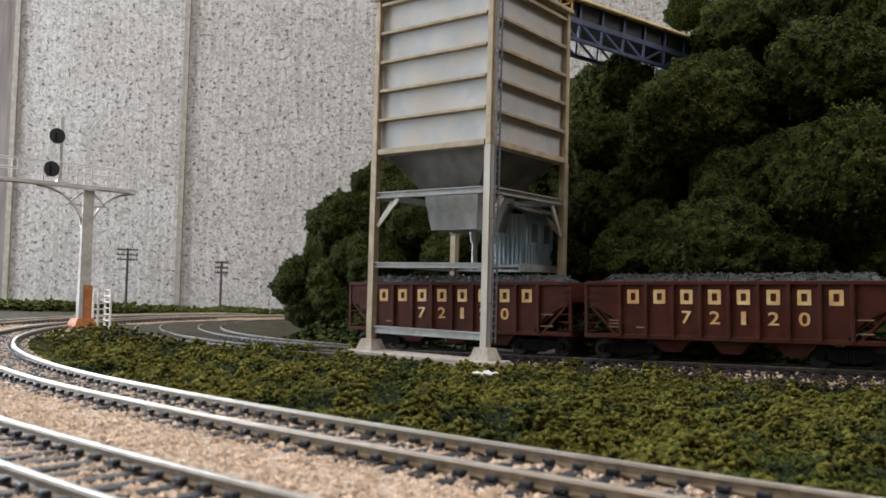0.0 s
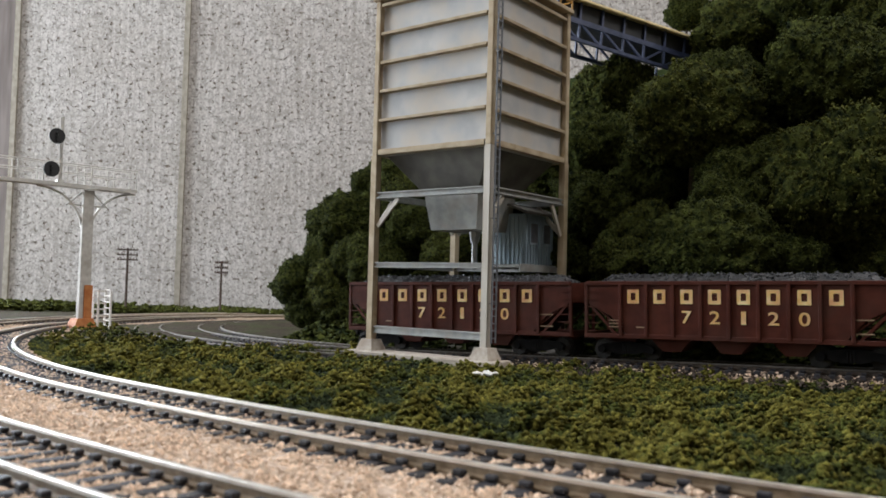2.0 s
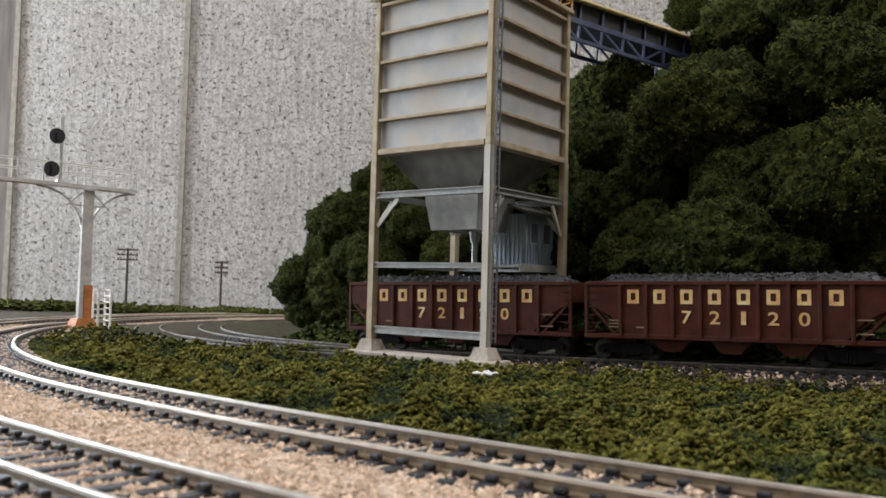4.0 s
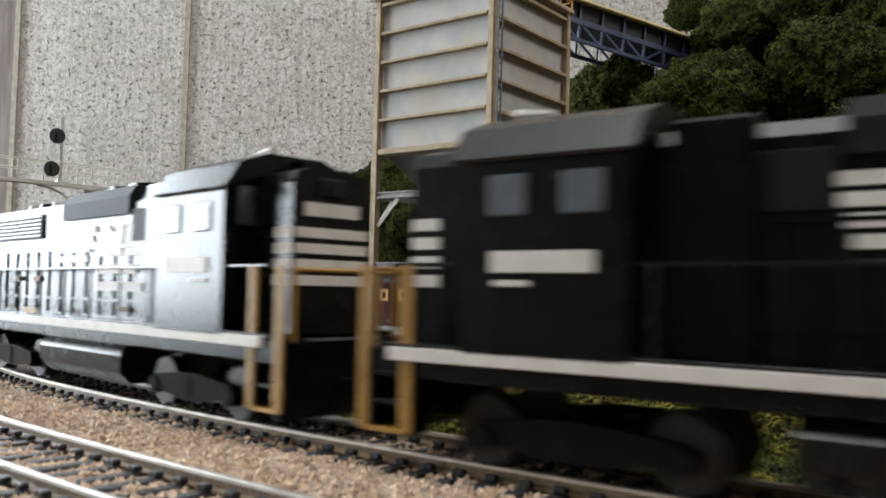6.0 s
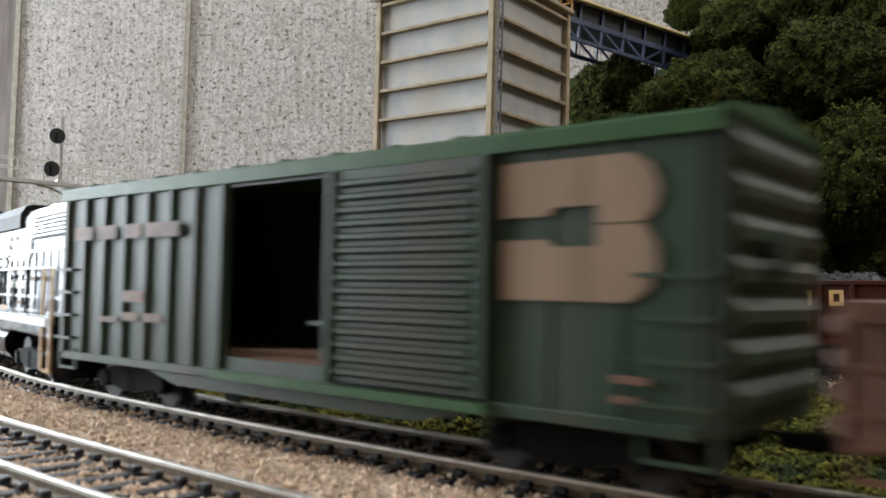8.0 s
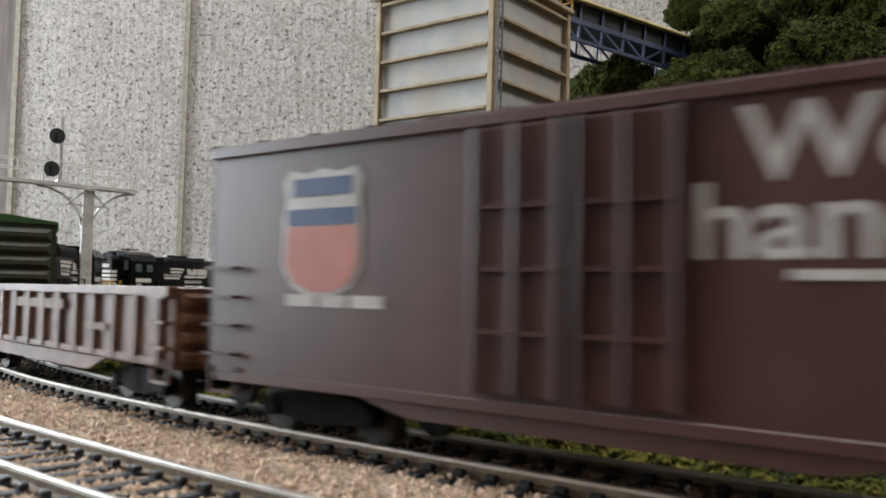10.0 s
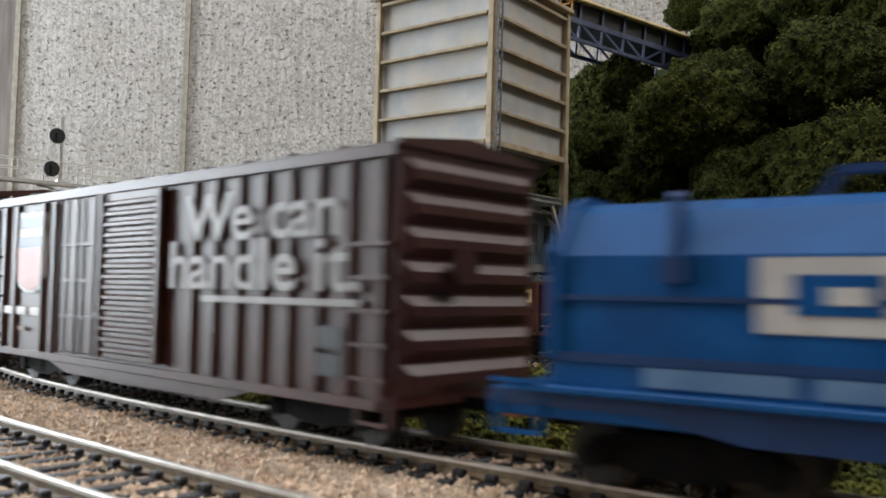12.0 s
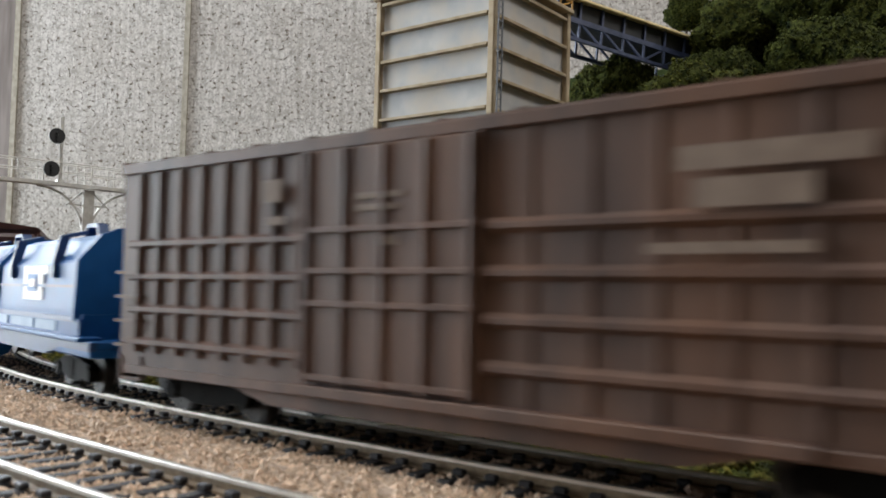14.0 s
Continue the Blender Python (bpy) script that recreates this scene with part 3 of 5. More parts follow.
    # beams between the posts
    for z, h in ((74 + g, 3.2), (38 + g, 2.6)):
        for x in (0, TA):
            part("beam", Solid().box(x - 1.7, x + 1.7, 2.4, TB - 2.4, z + h / 2 - .5, z + h / 2).box(x - 1.7, x + 1.7, 2.4, TB - 2.4, z - h / 2, z - h / 2 + .5).box(x - .4, x + .4, 2.4, TB - 2.4, z - h / 2, z + h / 2), M_GREYSTEEL, root)
        for y in (0, TB):
            if z < 50 + g and y == 0:
                continue
            part("beam", Solid().box(2.4, TA - 2.4, y - 1.7, y + 1.7, z + h / 2 - .5, z + h / 2).box(2.4, TA - 2.4, y - 1.7, y + 1.7, z - h / 2, z - h / 2 + .5).box(2.4, TA - 2.4, y - .4, y + .4, z - h / 2, z + h / 2), M_GREYSTEEL, root)
    part("beam", Solid().box(-1.2, 1.2, 2.4, TB - 2.4, 3 + g, 3.6 + g).box(-1.2, 1.2, 2.4, TB - 2.4, 6 + g, 6.6 + g).box(-.4, .4, 2.4, TB - 2.4, 3 + g, 6.5 + g), M_GREYSTEEL, root)
    # knee braces
    for p, q in (((0, TB - 2.4, 58 + g), (0, TB - 16, 72 + g)), ((2.4, 0, 62 + g), (12, 0, 72 + g)), ((TA - 2.4, 0, 56 + g), (TA - 12, 0, 72 + g)),
                 ((TA, TB - 2.4, 58 + g), (TA, TB - 16, 72 + g)), ((2.4, TB, 58 + g), (14, TB, 72 + g)), ((TA - 2.4, TB, 58 + g), (TA - 14, TB, 72 + g)), ((TA, 2.4, 58 + g), (TA, 16, 72 + g))):
        part("brace", Solid().bar(p, q, 1.2, 2.2), M_POST, root)
    # ladder up the near corner
    lx, ly = 1.5, -3.4
    for d in (-1.7, 1.7):
        part("ladder_stile", Solid().box(lx + d - .38, lx + d + .38, ly - .3, ly + .3, g + 2, top + 6), M_RUNG, root)
    z = g + 4
    while z < top + 4:
        part("ladder_rung", Solid().box(lx - 1.7, lx + 1.7, ly - .22, ly + .22, z, z + .5), M_RUNG, root)
        z += 3.4
    for z in (g + 20, g + 60, g + 100, g + 140, g + 170):
        for dx in (-1.45, 1.45):
            part("ladder_bracket", Solid().box(lx + dx - .25, lx + dx + .25, ly, -1, z, z + .5), M_RUNG, root)
    # operator's platform and cabin on the far side of the loading track
    part("platform", Solid().box(TA - 30, TA + 16, 8, 30, 38.2 + g, 40.0 + g, 0.3).box(TA - 30, TA + 16, 7, 8, 36.6 + g, 40.4 + g), M_GREYSTEEL, root)
    cab = part("cabin", Solid().box(TA - 22, TA + 6, 10, 29, 40 + g, 67 + g, 0.4), M_CABIN, root, "small blue-grey boarded operator cabin")
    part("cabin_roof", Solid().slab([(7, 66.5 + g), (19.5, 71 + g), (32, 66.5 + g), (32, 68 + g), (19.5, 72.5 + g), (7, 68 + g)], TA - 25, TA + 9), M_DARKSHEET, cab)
    for i in range(11):
        x = TA - 21.5 + i * 2.7
        part("board_batten", Solid().box(x, x + .7, 9.5, 10.0, 40 + g, 66 + g), M_CABIN, cab)
    for i in range(7):
        y = 11 + i * 2.7
        part("board_batten", Solid().box(TA - 22.5, TA - 22, y, y + .7, 40 + g, 66 + g), M_CABIN, cab)
    for x in (TA - 14, TA - 1):
        part("cabin_window", Solid().box(x - 4.2, x + 4.2, 9.0, 9.9, 51 + g, 63 + g), M_CABIN, cab)
        part("pane", Solid().box(x - 3.2, x + 3.2, 8.85, 9.3, 52 + g, 62 + g), M_LADDER, cab)


tower()


# ---- conveyor gallery from the hill to the tower's top ----
def conveyor():
    a, b = Vector((56.0, 495.0, 176.5)), Vector((174.0, 563.0, 166.0))
    d = b - a
    L = d.length
    d.normalize()
    root = thing("conveyor_gallery", "navy steel truss conveyor gallery with a cream roof edge", "conveyor", (a.x, a.y, a.z))
    root.matrix_basis = Matrix.Translation(a * U) @ d.to_track_quat("X", "Z").to_matrix().to_4x4()
    w, h, up = 12.0, 11.0, 12.0
    for y in (-w, w):
        part("lower_chord", Solid().box(0, L, y - .9, y + .9, -1, 1), M_NAVY, root)
        part("upper_chord", Solid().box(0, L, y - .9, y + .9, h - 1.6, h + 1.6), M_NAVY, root)
        part("eave", Solid().box(-2, L, y - 1.6, y + 1.6, h + up - .2, h + up + 2.0), M_CREAM, root, "cream painted eave of the gallery")
        n = 8
        for i in range(n + 1):
            x = L * i / n
            part("upright", Solid().bar((x, y, -1), (x, y, h + up), 1.3, 1.3, up=(1, 0, 0)), M_NAVY, root)
            if i < n:
                x2 = L * (i + 1) / n
                flip = i >= 4
                part("diagonal", Solid().bar((x, y, 0 if flip else h), (x2, y, h if flip else 0), 1.0, 1.3), M_NAVY, root)
    part("belt_deck", Solid().box(0, L, -w + 1, w - 1, h - .8, h + .6), M_LADDER, root)
    part("side_sheet", Solid().box(0, L, w - 1.4, w - .9, h + 1, h + up), M_BLACK, root)
    part("side_sheet", Solid().box(0, L, -w + .9, -w + 1.4, h + 1, h + up), M_BLACK, root)
    part("gallery_roof", Solid().slab([(-w - 3, h + up), (0, h + up + 4), (w + 3, h + up), (w + 3, h + up + 1), (0, h + up + 5), (-w - 3, h + up + 1)], -2, L), M_CREAM, root)


conveyor()


# ---- coal hopper cars ----
def truck(parent, x, gauge=8.3, base=11.5, r=4.6):
    """A two-axle truck of a car, its axles' wheels and side frames."""
    t = part("truck", Solid().box(x - 2, x + 2, -10, 10, 4.6, 7.2, 0.4).tube((x, 0, 6), (x, 0, 9.5), 2.2), M_TRUCK, parent)
    for side in (-1, 1):
        y = side * 11.2
        f = Solid()
        f.prism([(x - base - 2, 5.6), (x - base, 7.0), (x - 4, 8.2), (x + 4, 8.2), (x + base + 0, 7.0), (x + base + 2, 5.6), (x + base + 1.6, 3.6), (x + base - 2, 4.0), (x + 4, 2.6), (x - 4, 2.6), (x - base + 2, 4.0), (x - base - 1.6, 3.6)], y - 1.0, y + 1.0)
        for a in (-1, 1):
            f.tube((x + a * base, y - 1.3, 4.8), (x + a * base, y + 1.5, 4.8), 1.9)
        for a in (-1.2, 0, 1.2):
            f.tube((x + a, y + side * .6, 3.0), (x + a, y + side * .6, 7.6), .55, n=6)
        part("side_frame", f, M_TRUCK, t)
    for a in (-1, 1):
        w = Solid().tube((0, -10, 0), (0, 10, 0), 0.9)
        for side in (-1, 1):
            w.tube((0, side * 7.1, 0), (0, side * 9.7, 0), r, r)
            w.tube((0, side * 6.6, 0), (0, side * 7.2, 0), r + .8, r + .8)
            for q in range(6):
                c, s = math.cos(q * 1.047), math.sin(q * 1.047)
                w.box(c * 2.6 - .4, c * 2.6 + .4, side * 9.5 - .3, side * 9.5 + .3, s * 2.6 - .4, s * 2.6 + .4)
        ws = part("wheelset", w, M_WHEEL, t)
        ws.location = (( x + a * base) * U, 0, r * U)
        WHEELS.append((ws, (x + a * base, r)))
    return t


WHEELS = []


def coupler(parent, x, way, colour=M_TRUCK):
    part("coupler", Solid().box(x, x + way * 5, -1.1, 1.1, 6.8, 8.8, 0.2).box(x + way * 4.2, x + way * 6.2, -1.9, 1.5, 6.4, 9.2, 0.4), colour, parent)


def letter_shape(s, w, h):
    """A plain letter-sized mark: a hollow upright block."""
    c, t = w * .06, w * .29
    outer = [(0, c), (-c, 0), (-w + c, 0), (-w, c), (-w, h - c), (-w + c, h), (-c, h), (0, h - c)]
    inner = [(-w / 2 + (x + w / 2) * (1 - 2 * t / w), h / 2 + (z - h / 2) * (1 - 2 * t / h)) for x, z in outer]
    n = len(outer)
    vs = [(x, y, z) for y in (0, .3) for ring in (outer, inner) for x, z in ring]
    fs = []
    for i in range(n):
        j = (i + 1) % n
        fs += [(i, j, n + j, n + i), (2 * n + i, 3 * n + i, 3 * n + j, 2 * n + j), (i, 2 * n + i, 2 * n + j, j), (n + i, n + j, 3 * n + j, 3 * n + i)]
    s.add(vs, fs)


def hopper():
    """One hopper, its lettered side towards +y; its centre over the origin, z = 0 on the rail."""
    root = thing("coal_hopper_car", "oxide red coal hopper car with faded yellow lettering, heaped with coal", "hopper car", group="coal hoppers")
    L, W, z0, z1 = 130.0, 14.6, 11.0, 35.6
    h = L / 2
    # side sheets with ribs outside, slope sheets at the ends, an open top
    for side in (-1, 1):
        y = side * W
        s = Solid().prism([(-h + 20, z0), (h - 20, z0), (h - 12, z0 + 9), (h - .5, z0 + 15), (h - .5, z1), (-h + .5, z1), (-h + .5, z0 + 15), (-h + 12, z0 + 9)], y - .5, y + .5)
        sheet = part("side_sheet", s, M_OXIDE, root)
        for i in range(9):
            x = -48.4 + i * 12.1
            part("rib", Solid().box(x - .8, x + .8, y, y + side * 1.5, z0, z1 - .5, .2), M_OXIDE, sheet)
        part("top_rail", Solid().box(-h, h, y - .6, y + side * 1.4, z1 - 1.2, z1 + .6, .2), M_OXIDE, sheet)
        part("side_sill", Solid().box(-h, h, y - .6, y + side * 1.0, z0 - 1, z0 + 1.1, .2), M_OXIDE, sheet)
        for e in (-1, 1):
            part("end_post", Solid().box(e * h - .8, e * h + .8, y - .8, y + side * .9, z0 - 1, z1, .2), M_OXIDE, root)
            lad = Solid()
            for i in range(6):
                lad.box(e * (h - 6), e * h, y + side * .9, y + side * 1.3, z0 + 2 + i * 3.7, z0 + 2.4 + i * 3.7)
            part("grab_irons", lad, M_OXIDE, root)
            part("end_brace", Solid().bar((e * (h - 14), y, z0 + 1), (e * (h - 2), y, z0 + 14), .8, 1.2), M_OXIDE, root)
    for e in (-1, 1):
        part("slope_sheet", Solid().hexa([(e * (h - 22), -W, z0), (e * (h - 21), -W, z0), (e * (h - 21), W, z0), (e * (h - 22), W, z0)],
                                         [(e * (h - 1.5), -W, z1 - 9), (e * (h - .5), -W, z1 - 9), (e * (h - .5), W, z1 - 9), (e * (h - 1.5), W, z1 - 9)]), M_OXIDE, root)
        part("end_sheet", Solid().box(e * h - .5, e * h + .5, -W, W, z1 - 9.5, z1), M_OXIDE, root)
        part("end_sill", Solid().box(e * (h - 20), e * h, -3, 3, z0 - 3, z0 + 1).box(e * h - 1.2, e * h + 1.2, -W, W, z0 - 1.2, z0 + 1.6), M_OXIDE, root)
        coupler(root, e * h, e)
        truck(root, e * (h - 18))
    for x in (-26, 0, 26):
        part("outlet_bay", Solid().loft([[(x - 12.5, -W + 1, z0 + 3), (x + 12.5, -W + 1, z0 + 3), (x + 12.5, W - 1, z0 + 3), (x - 12.5, W - 1, z0 + 3)],
                                        [(x - 4, -W + 3, z0 - 6.5), (x + 4, -W + 3, z0 - 6.5), (x + 4, W - 3, z0 - 6.5), (x - 4, W - 3, z0 - 6.5)]]), M_OXIDE, root)
    # coal heap: lumps over a mounded bed
    rng = random.Random(5)
    c = Solid()
    nx, ny = 60, 12
    vs = []
    for i in range(nx + 1):
        for j in range(ny + 1):
            x, y = -h + 1 + (L - 2) * i / nx, -W + .6 + (2 * W - 1.2) * j / ny
            e = min(1, (1 - abs(x) / h) * 7) * (1 - (y / W) ** 2)
            vs.append((x, y, z1 - 1.6 + 5.2 * e + rng.uniform(-.5, .6)))
    c.add(vs, [(i * (ny + 1) + j, (i + 1) * (ny + 1) + j, (i + 1) * (ny + 1) + j + 1, i * (ny + 1) + j + 1) for i in range(nx) for j in range(ny)])
    for _ in range(500):
        x, y = rng.uniform(-h + 3, h - 3), rng.uniform(-W + 2, W - 2)
        e = min(1, (1 - abs(x) / h) * 7) * (1 - (y / W) ** 2)
        c.blob((x, y, z1 - 1.3 + 5.2 * e), rng.uniform(.5, 1.1), rng)
    part("coal_load", c, M_COAL, root, "heaped black coal load")
    # lettering on both sides
    for side in (-1, 1):
        for i in range(8):
            s = Solid()
            letter_shape(s, 5.4, 6.4)
            x = 45.1 - i * 12.1
            m = Solid()
            m.v = [((x + px) * side, side * (W + .5 + py), z1 - 9.6 + pz) for px, py, pz in s.v]
            m.f = s.f
            part("letter_mark", m, M_GOLD, root)
        for i, dg in enumerate("72120"):
            lettering("number", dg, 5.6, 2.0 if dg == "1" else 4.4, (side * (18.2 - i * 12.1), side * (W + .6), z1 - 15.4), root, M_GOLD, .2, facing=side)
        for a, b, z in [(54, 47.5, z0 + 4 + k * 1.5) for k in range(3)] + [(41, 37, z0 + 4), (-49, -56, z0 + 9), (-49, -56, z0 + 3.4)]:
            part("data_mark", Solid().box(side * a, side * b, side * (W + .5), side * (W + .75), z, z + .55), M_BUFF, root)
    return root


def hoppers():
    first = hopper()
    for i, s in enumerate((41.0, 179.0, -98.0)):
        p, a = coal_line(s)
        m = Matrix.Translation(p * U) @ pose(0, 0, 0, 0, 0, math.degrees(a)) @ pose(0, 0, 0, 0, math.degrees(math.asin(-COAL_D.z)), 0)
        if i == 0:
            first.matrix_basis = m
        else:
            copy_thing(first, m)


hoppers()
WHEELS.clear()


# ---- trees on the hill ----
def crown_meshes():
    """Six crowns of clumped foam foliage: a bumpy dome, undercut below, covered with fine clumps."""
    made = []
    for k in range(6):
        rng = random.Random(40 + k)
        lobes = [(Vector((0, 0, -.05)), .80)]
        for i in range(9):
            a, b = i * 2.4 + rng.uniform(-.4, .4), -.25 + 1.05 * (i / 8)
            q = math.sqrt(max(0.0, 1 - b * b))
            lobes.append((Vector((.52 * q * math.cos(a), .52 * q * math.sin(a), .5 * b)), rng.uniform(.40, .54)))

        def reach(d):
            """How far the outermost lobe reaches along d."""
            best = 0.0
            for c, r in lobes:
                m = c.dot(d)
                w = r * r - (c.length_squared - m * m)
                if w > 0:
                    best = max(best, m + math.sqrt(w))
            if d.z < -.2:
                best *= 1 + .35 * (d.z + .2)
            return best * (1.03 + .13 * noise.noise(d * 2.3 + Vector((0, 0, k * 9))) + .14 * noise.noise(d * 5.5 + Vector((k * 7, 0, 0))) + .09 * noise.noise(d * 12 + Vector((0, k * 5, 0))))
        body = Solid()
        rings = []
        for i in range(1, 40):
            t = math.pi * i / 40
            ring = []
            for j in range(64):
                d = Vector((math.sin(t) * math.cos(2 * math.pi * j / 64), math.sin(t) * math.sin(2 * math.pi * j / 64), -math.cos(t)))
                ring.append(d * (40 * (reach(d) - .015 + .03 * noise.noise(d * 26))))
            rings.append(ring)
        body.loft(rings)
        leaf = Solid()
        for _ in range(11000):
            z, a = rng.uniform(-.8, 1), rng.uniform(0, 6.28)
            q = math.sqrt(1 - z * z)
            d = Vector((q * math.cos(a), q * math.sin(a), z))
            leaf.blob(d * (40 * (reach(d) + rng.uniform(-.03, .022))), rng.choice((.4, .5, .65, .9)) * rng.uniform(.8, 1.2), rng, 1.15)
        made.append((leaf.mesh("foliage", M_LEAF2 if k % 3 == 0 else M_LEAF, True), body.mesh("inner_foliage", M_LEAF, True)))
    return made


CROWNS = crown_meshes()
TRUNK = Solid().tube((0, 0, 0), (0, 0, 20), 2.2, 1.2).tube((0, 0, 14), (9, 3, 30), 1.0, .4).tube((0, 0, 15), (-7, 6, 31), 1.0, .4).tube((0, 0, 16), (1, -9, 30), .9, .3).mesh("trunk", M_TRUNK)


def hill_height(x, y):
    """The wooded hill behind the loading track: a slope that rises away from it."""
    d = (Vector((x, y, 0)) - COAL_O).dot(-COAL_N)
    t = (Vector((x, y, 0)) - COAL_O).dot(COAL_D)
    rise = max(0.0, d - 26.0)
    fade = max(0.0, min(1.0, (345.0 - t) / 75.0))
    return GROUND + min(rise * 1.25, 196.0) * fade


def hill():
    s = Solid()
    n = 50
    vs = []
    for j in range(n + 1):
        for i in range(n + 1):
            t, d = -500 + 850 * i / n, 22 + 330 * j / n
            p = COAL_O + COAL_D * t - COAL_N * d
            vs.append((p.x, min(p.y, 935.0), hill_height(p.x, p.y) - 1.0 + 2 * noise.noise(Vector((p.x * .03, p.y * .03, 1)))))
    s.add(vs, [(j * (n + 1) + i, j * (n + 1) + i + 1, (j + 1) * (n + 1) + i + 1, (j + 1) * (n + 1) + i) for j in range(n) for i in range(n)])
    # slope coloured very dark green, painting in the shade of gaps between trees
    tagged(part("hill", s, M_CORE, smooth=True), "slope of the wooded hill, coloured dark like the shade between the trees", "hill", kind="structure")


hill()


def tree(x, y, r, k, zc, spin=0.0):
    """A tree whose trunk stands on the hill and whose crown has its middle at zc."""
    h = hill_height(x, y) - 1.0
    root = thing("hillside_tree", "round bushy dark green foam tree on the hillside" if r > 28 else "small bushy green foam tree on the hillside", "tree", (x, y, h), spin, group="hillside trees")
    q = r / 35.0
    tr = new("trunk", TRUNK)
    tr.parent, tr.scale = root, (q, q, max(q, (zc - h) / 24.0))
    lf, co = CROWNS[k % 6]
    for nm, me in (("crown", lf), ("crown_body", co)):
        o = new(nm, me)
        o.parent, o.scale = root, (q, q * (.9 + .04 * (k % 5)), q * (.92 + .06 * (k % 4)))
        o.location = (0, 0, (zc - h) * U)
    return root


# place, radius and the crown's height
TREES = [(138, 470, 36, 121), (160, 488, 23, 148), (210, 455, 37, 140), (202, 415, 35, 78), (137, 420, 30, 45), (171, 415, 20, 40), (108, 545, 27, 151), (92, 520, 24, 114), (87, 490, 25, 73),
         (193, 525, 30, 190), (171, 600, 15, 228), (222, 500, 32, 192), (249, 480, 27, 186), (122, 500, 23, 90), (182, 480, 28, 93), (109, 470, 22, 52), (-64, 580, 26, 67), (-92, 602, 25, 24),
         (-64, 570, 24, 21), (-32, 575, 18, 100), (-16, 545, 19, 63), (6, 525, 20, 44), (-48, 585, 15, 96), (-38, 550, 22, 37), (40, 520, 20, 56), (63, 540, 18, 94), (-76, 588, 21, 45),
         (50, 508, 22, 62), (63, 482, 19, 41), (241, 441, 35, 125), (290, 470, 36, 160), (262, 392, 32, 60), (20, 560, 26, 90), (222, 404, 24, 42), (150, 440, 20, 72), (172, 440, 22, 68), (98, 455, 17, 42), (160, 452, 22, 92), (-54, 560, 20, 42), (-20, 560, 18, 82), (-86, 594, 21, 8), (-60, 560, 18, 8)]
for i, (x, y, r, zc) in enumerate(TREES):
    tree(x, y, r, i, zc, (i * 67) % 360)


# ---- signal bridge ----
def signal_bridge():
    at = (-237.6, 560.0, -8.6)
    ax = Vector((-37, -39, 0)).normalized()
    turn = math.degrees(math.atan2(ax.y, ax.x))
    root = thing("signal_bridge", "silver painted cantilever signal bridge with a walkway over the tracks", "signal bridge", at, turn)
    g = -at[2]
    deck = 88 + g
    for x in (0.0, 118.0):
        part("mast", Solid().loft([[(x - 3.9, -1.3, 0), (x + 3.9, -1.3, 0), (x + 3.9, 3.2, 0), (x - 3.9, 3.2, 0)], [(x - 3.6, .4, deck - 26), (x + 3.6, .4, deck - 26), (x + 3.6, 2.7, deck - 26), (x - 3.6, 2.7, deck - 26)],
                                   [(x - 3.6, .6, deck - 3), (x + 3.6, .6, deck - 3), (x + 3.6, 2.9, deck - 3), (x - 3.6, 2.9, deck - 3)]]), M_MAST, root)
        part("base_plate", Solid().box(x - 8, x + 8, -7, 7, 0, 2.5, .4), M_CONCRETE, root)
        for e in (-1, 1):
            pts = []
            for i in range(9):
                q = i / 8
                pts.append((x + e * (3 + 30 * q ** 1.6), 0, deck - 27 + 24.5 * math.sin(q * math.pi / 2)))
            br = Solid()
            for p, q in zip(pts, pts[1:]):
                br.bar(p, q, 1.4, 1.4)
            br.bar((x + e * 3, 0, deck - 4), (x + e * 14, 0, deck - 14), 1.0, 1.0)
            part("bracket", br, M_SILVER, root)
        part("cross_tie", Solid().bar((x - 12, 0, deck - 13), (x + 12, 0, deck - 13), 1.0, 1.0), M_SILVER, root)
    part("deck", Solid().box(-32, 140, -5, 5, deck - 1.4, deck - .7).box(-32, 140, -5.6, -4.8, deck - 1.9, deck + .2).box(-32, 140, 4.8, 5.6, deck - 1.9, deck + .2), M_SILVER, root)
    for y in (-5, 5):
        for z in (deck + 7, deck + 13):
            part("handrail", Solid().tube((-32, y, z), (140, y, z), .38, n=6), M_SILVER, root)
    x = -31
    while x < 141:
        for y in (-5, 5):
            part("stanchion", Solid().tube((x, y, deck), (x, y, deck + 13), .36, n=6), M_SILVER, root)
        x += 15.5
    cage = Solid()
    for dx in (-5, 0, 5):
        cage.box(dx - .4, dx + .4, -5.6, -5.2, deck, deck + 13)
    cage.box(-5, 5, -5.6, -5.2, deck + 4, deck + 4.6).box(-5, 5, -5.6, -5.2, deck + 9, deck + 9.6)
    part("ladder_gate", cage, M_SILVER, root)
    # signal mast with two round targets
    sx = 19.8
    head = part("signal_mast", Solid().tube((sx, 3, deck), (sx, 3, deck + 43), 1.5).tube((sx, 3, deck + 43), (sx, 3, deck + 47), .6, .1).box(sx - 2, sx + 2, 1, 5, deck, deck + 2), M_SILVER, root)
    for z, dx in ((deck + 29.5, 4.4), (deck + 8.0, 7.0)):
        c = (sx + dx, 6.5, z)
        disc = Solid().tube((c[0], c[1], z), (c[0], c[1] + 1.0, z), 5.0, 5.0, 28)
        disc.tube((c[0], c[1] - 2.8, z), (c[0], c[1], z), 2.4, 3.0, 16).box(c[0] - 6, c[0], 2.6, 4.2, z - .7, z + .7)
        tgt = part("signal_target", disc, M_BLACK, head, "round black signal target")
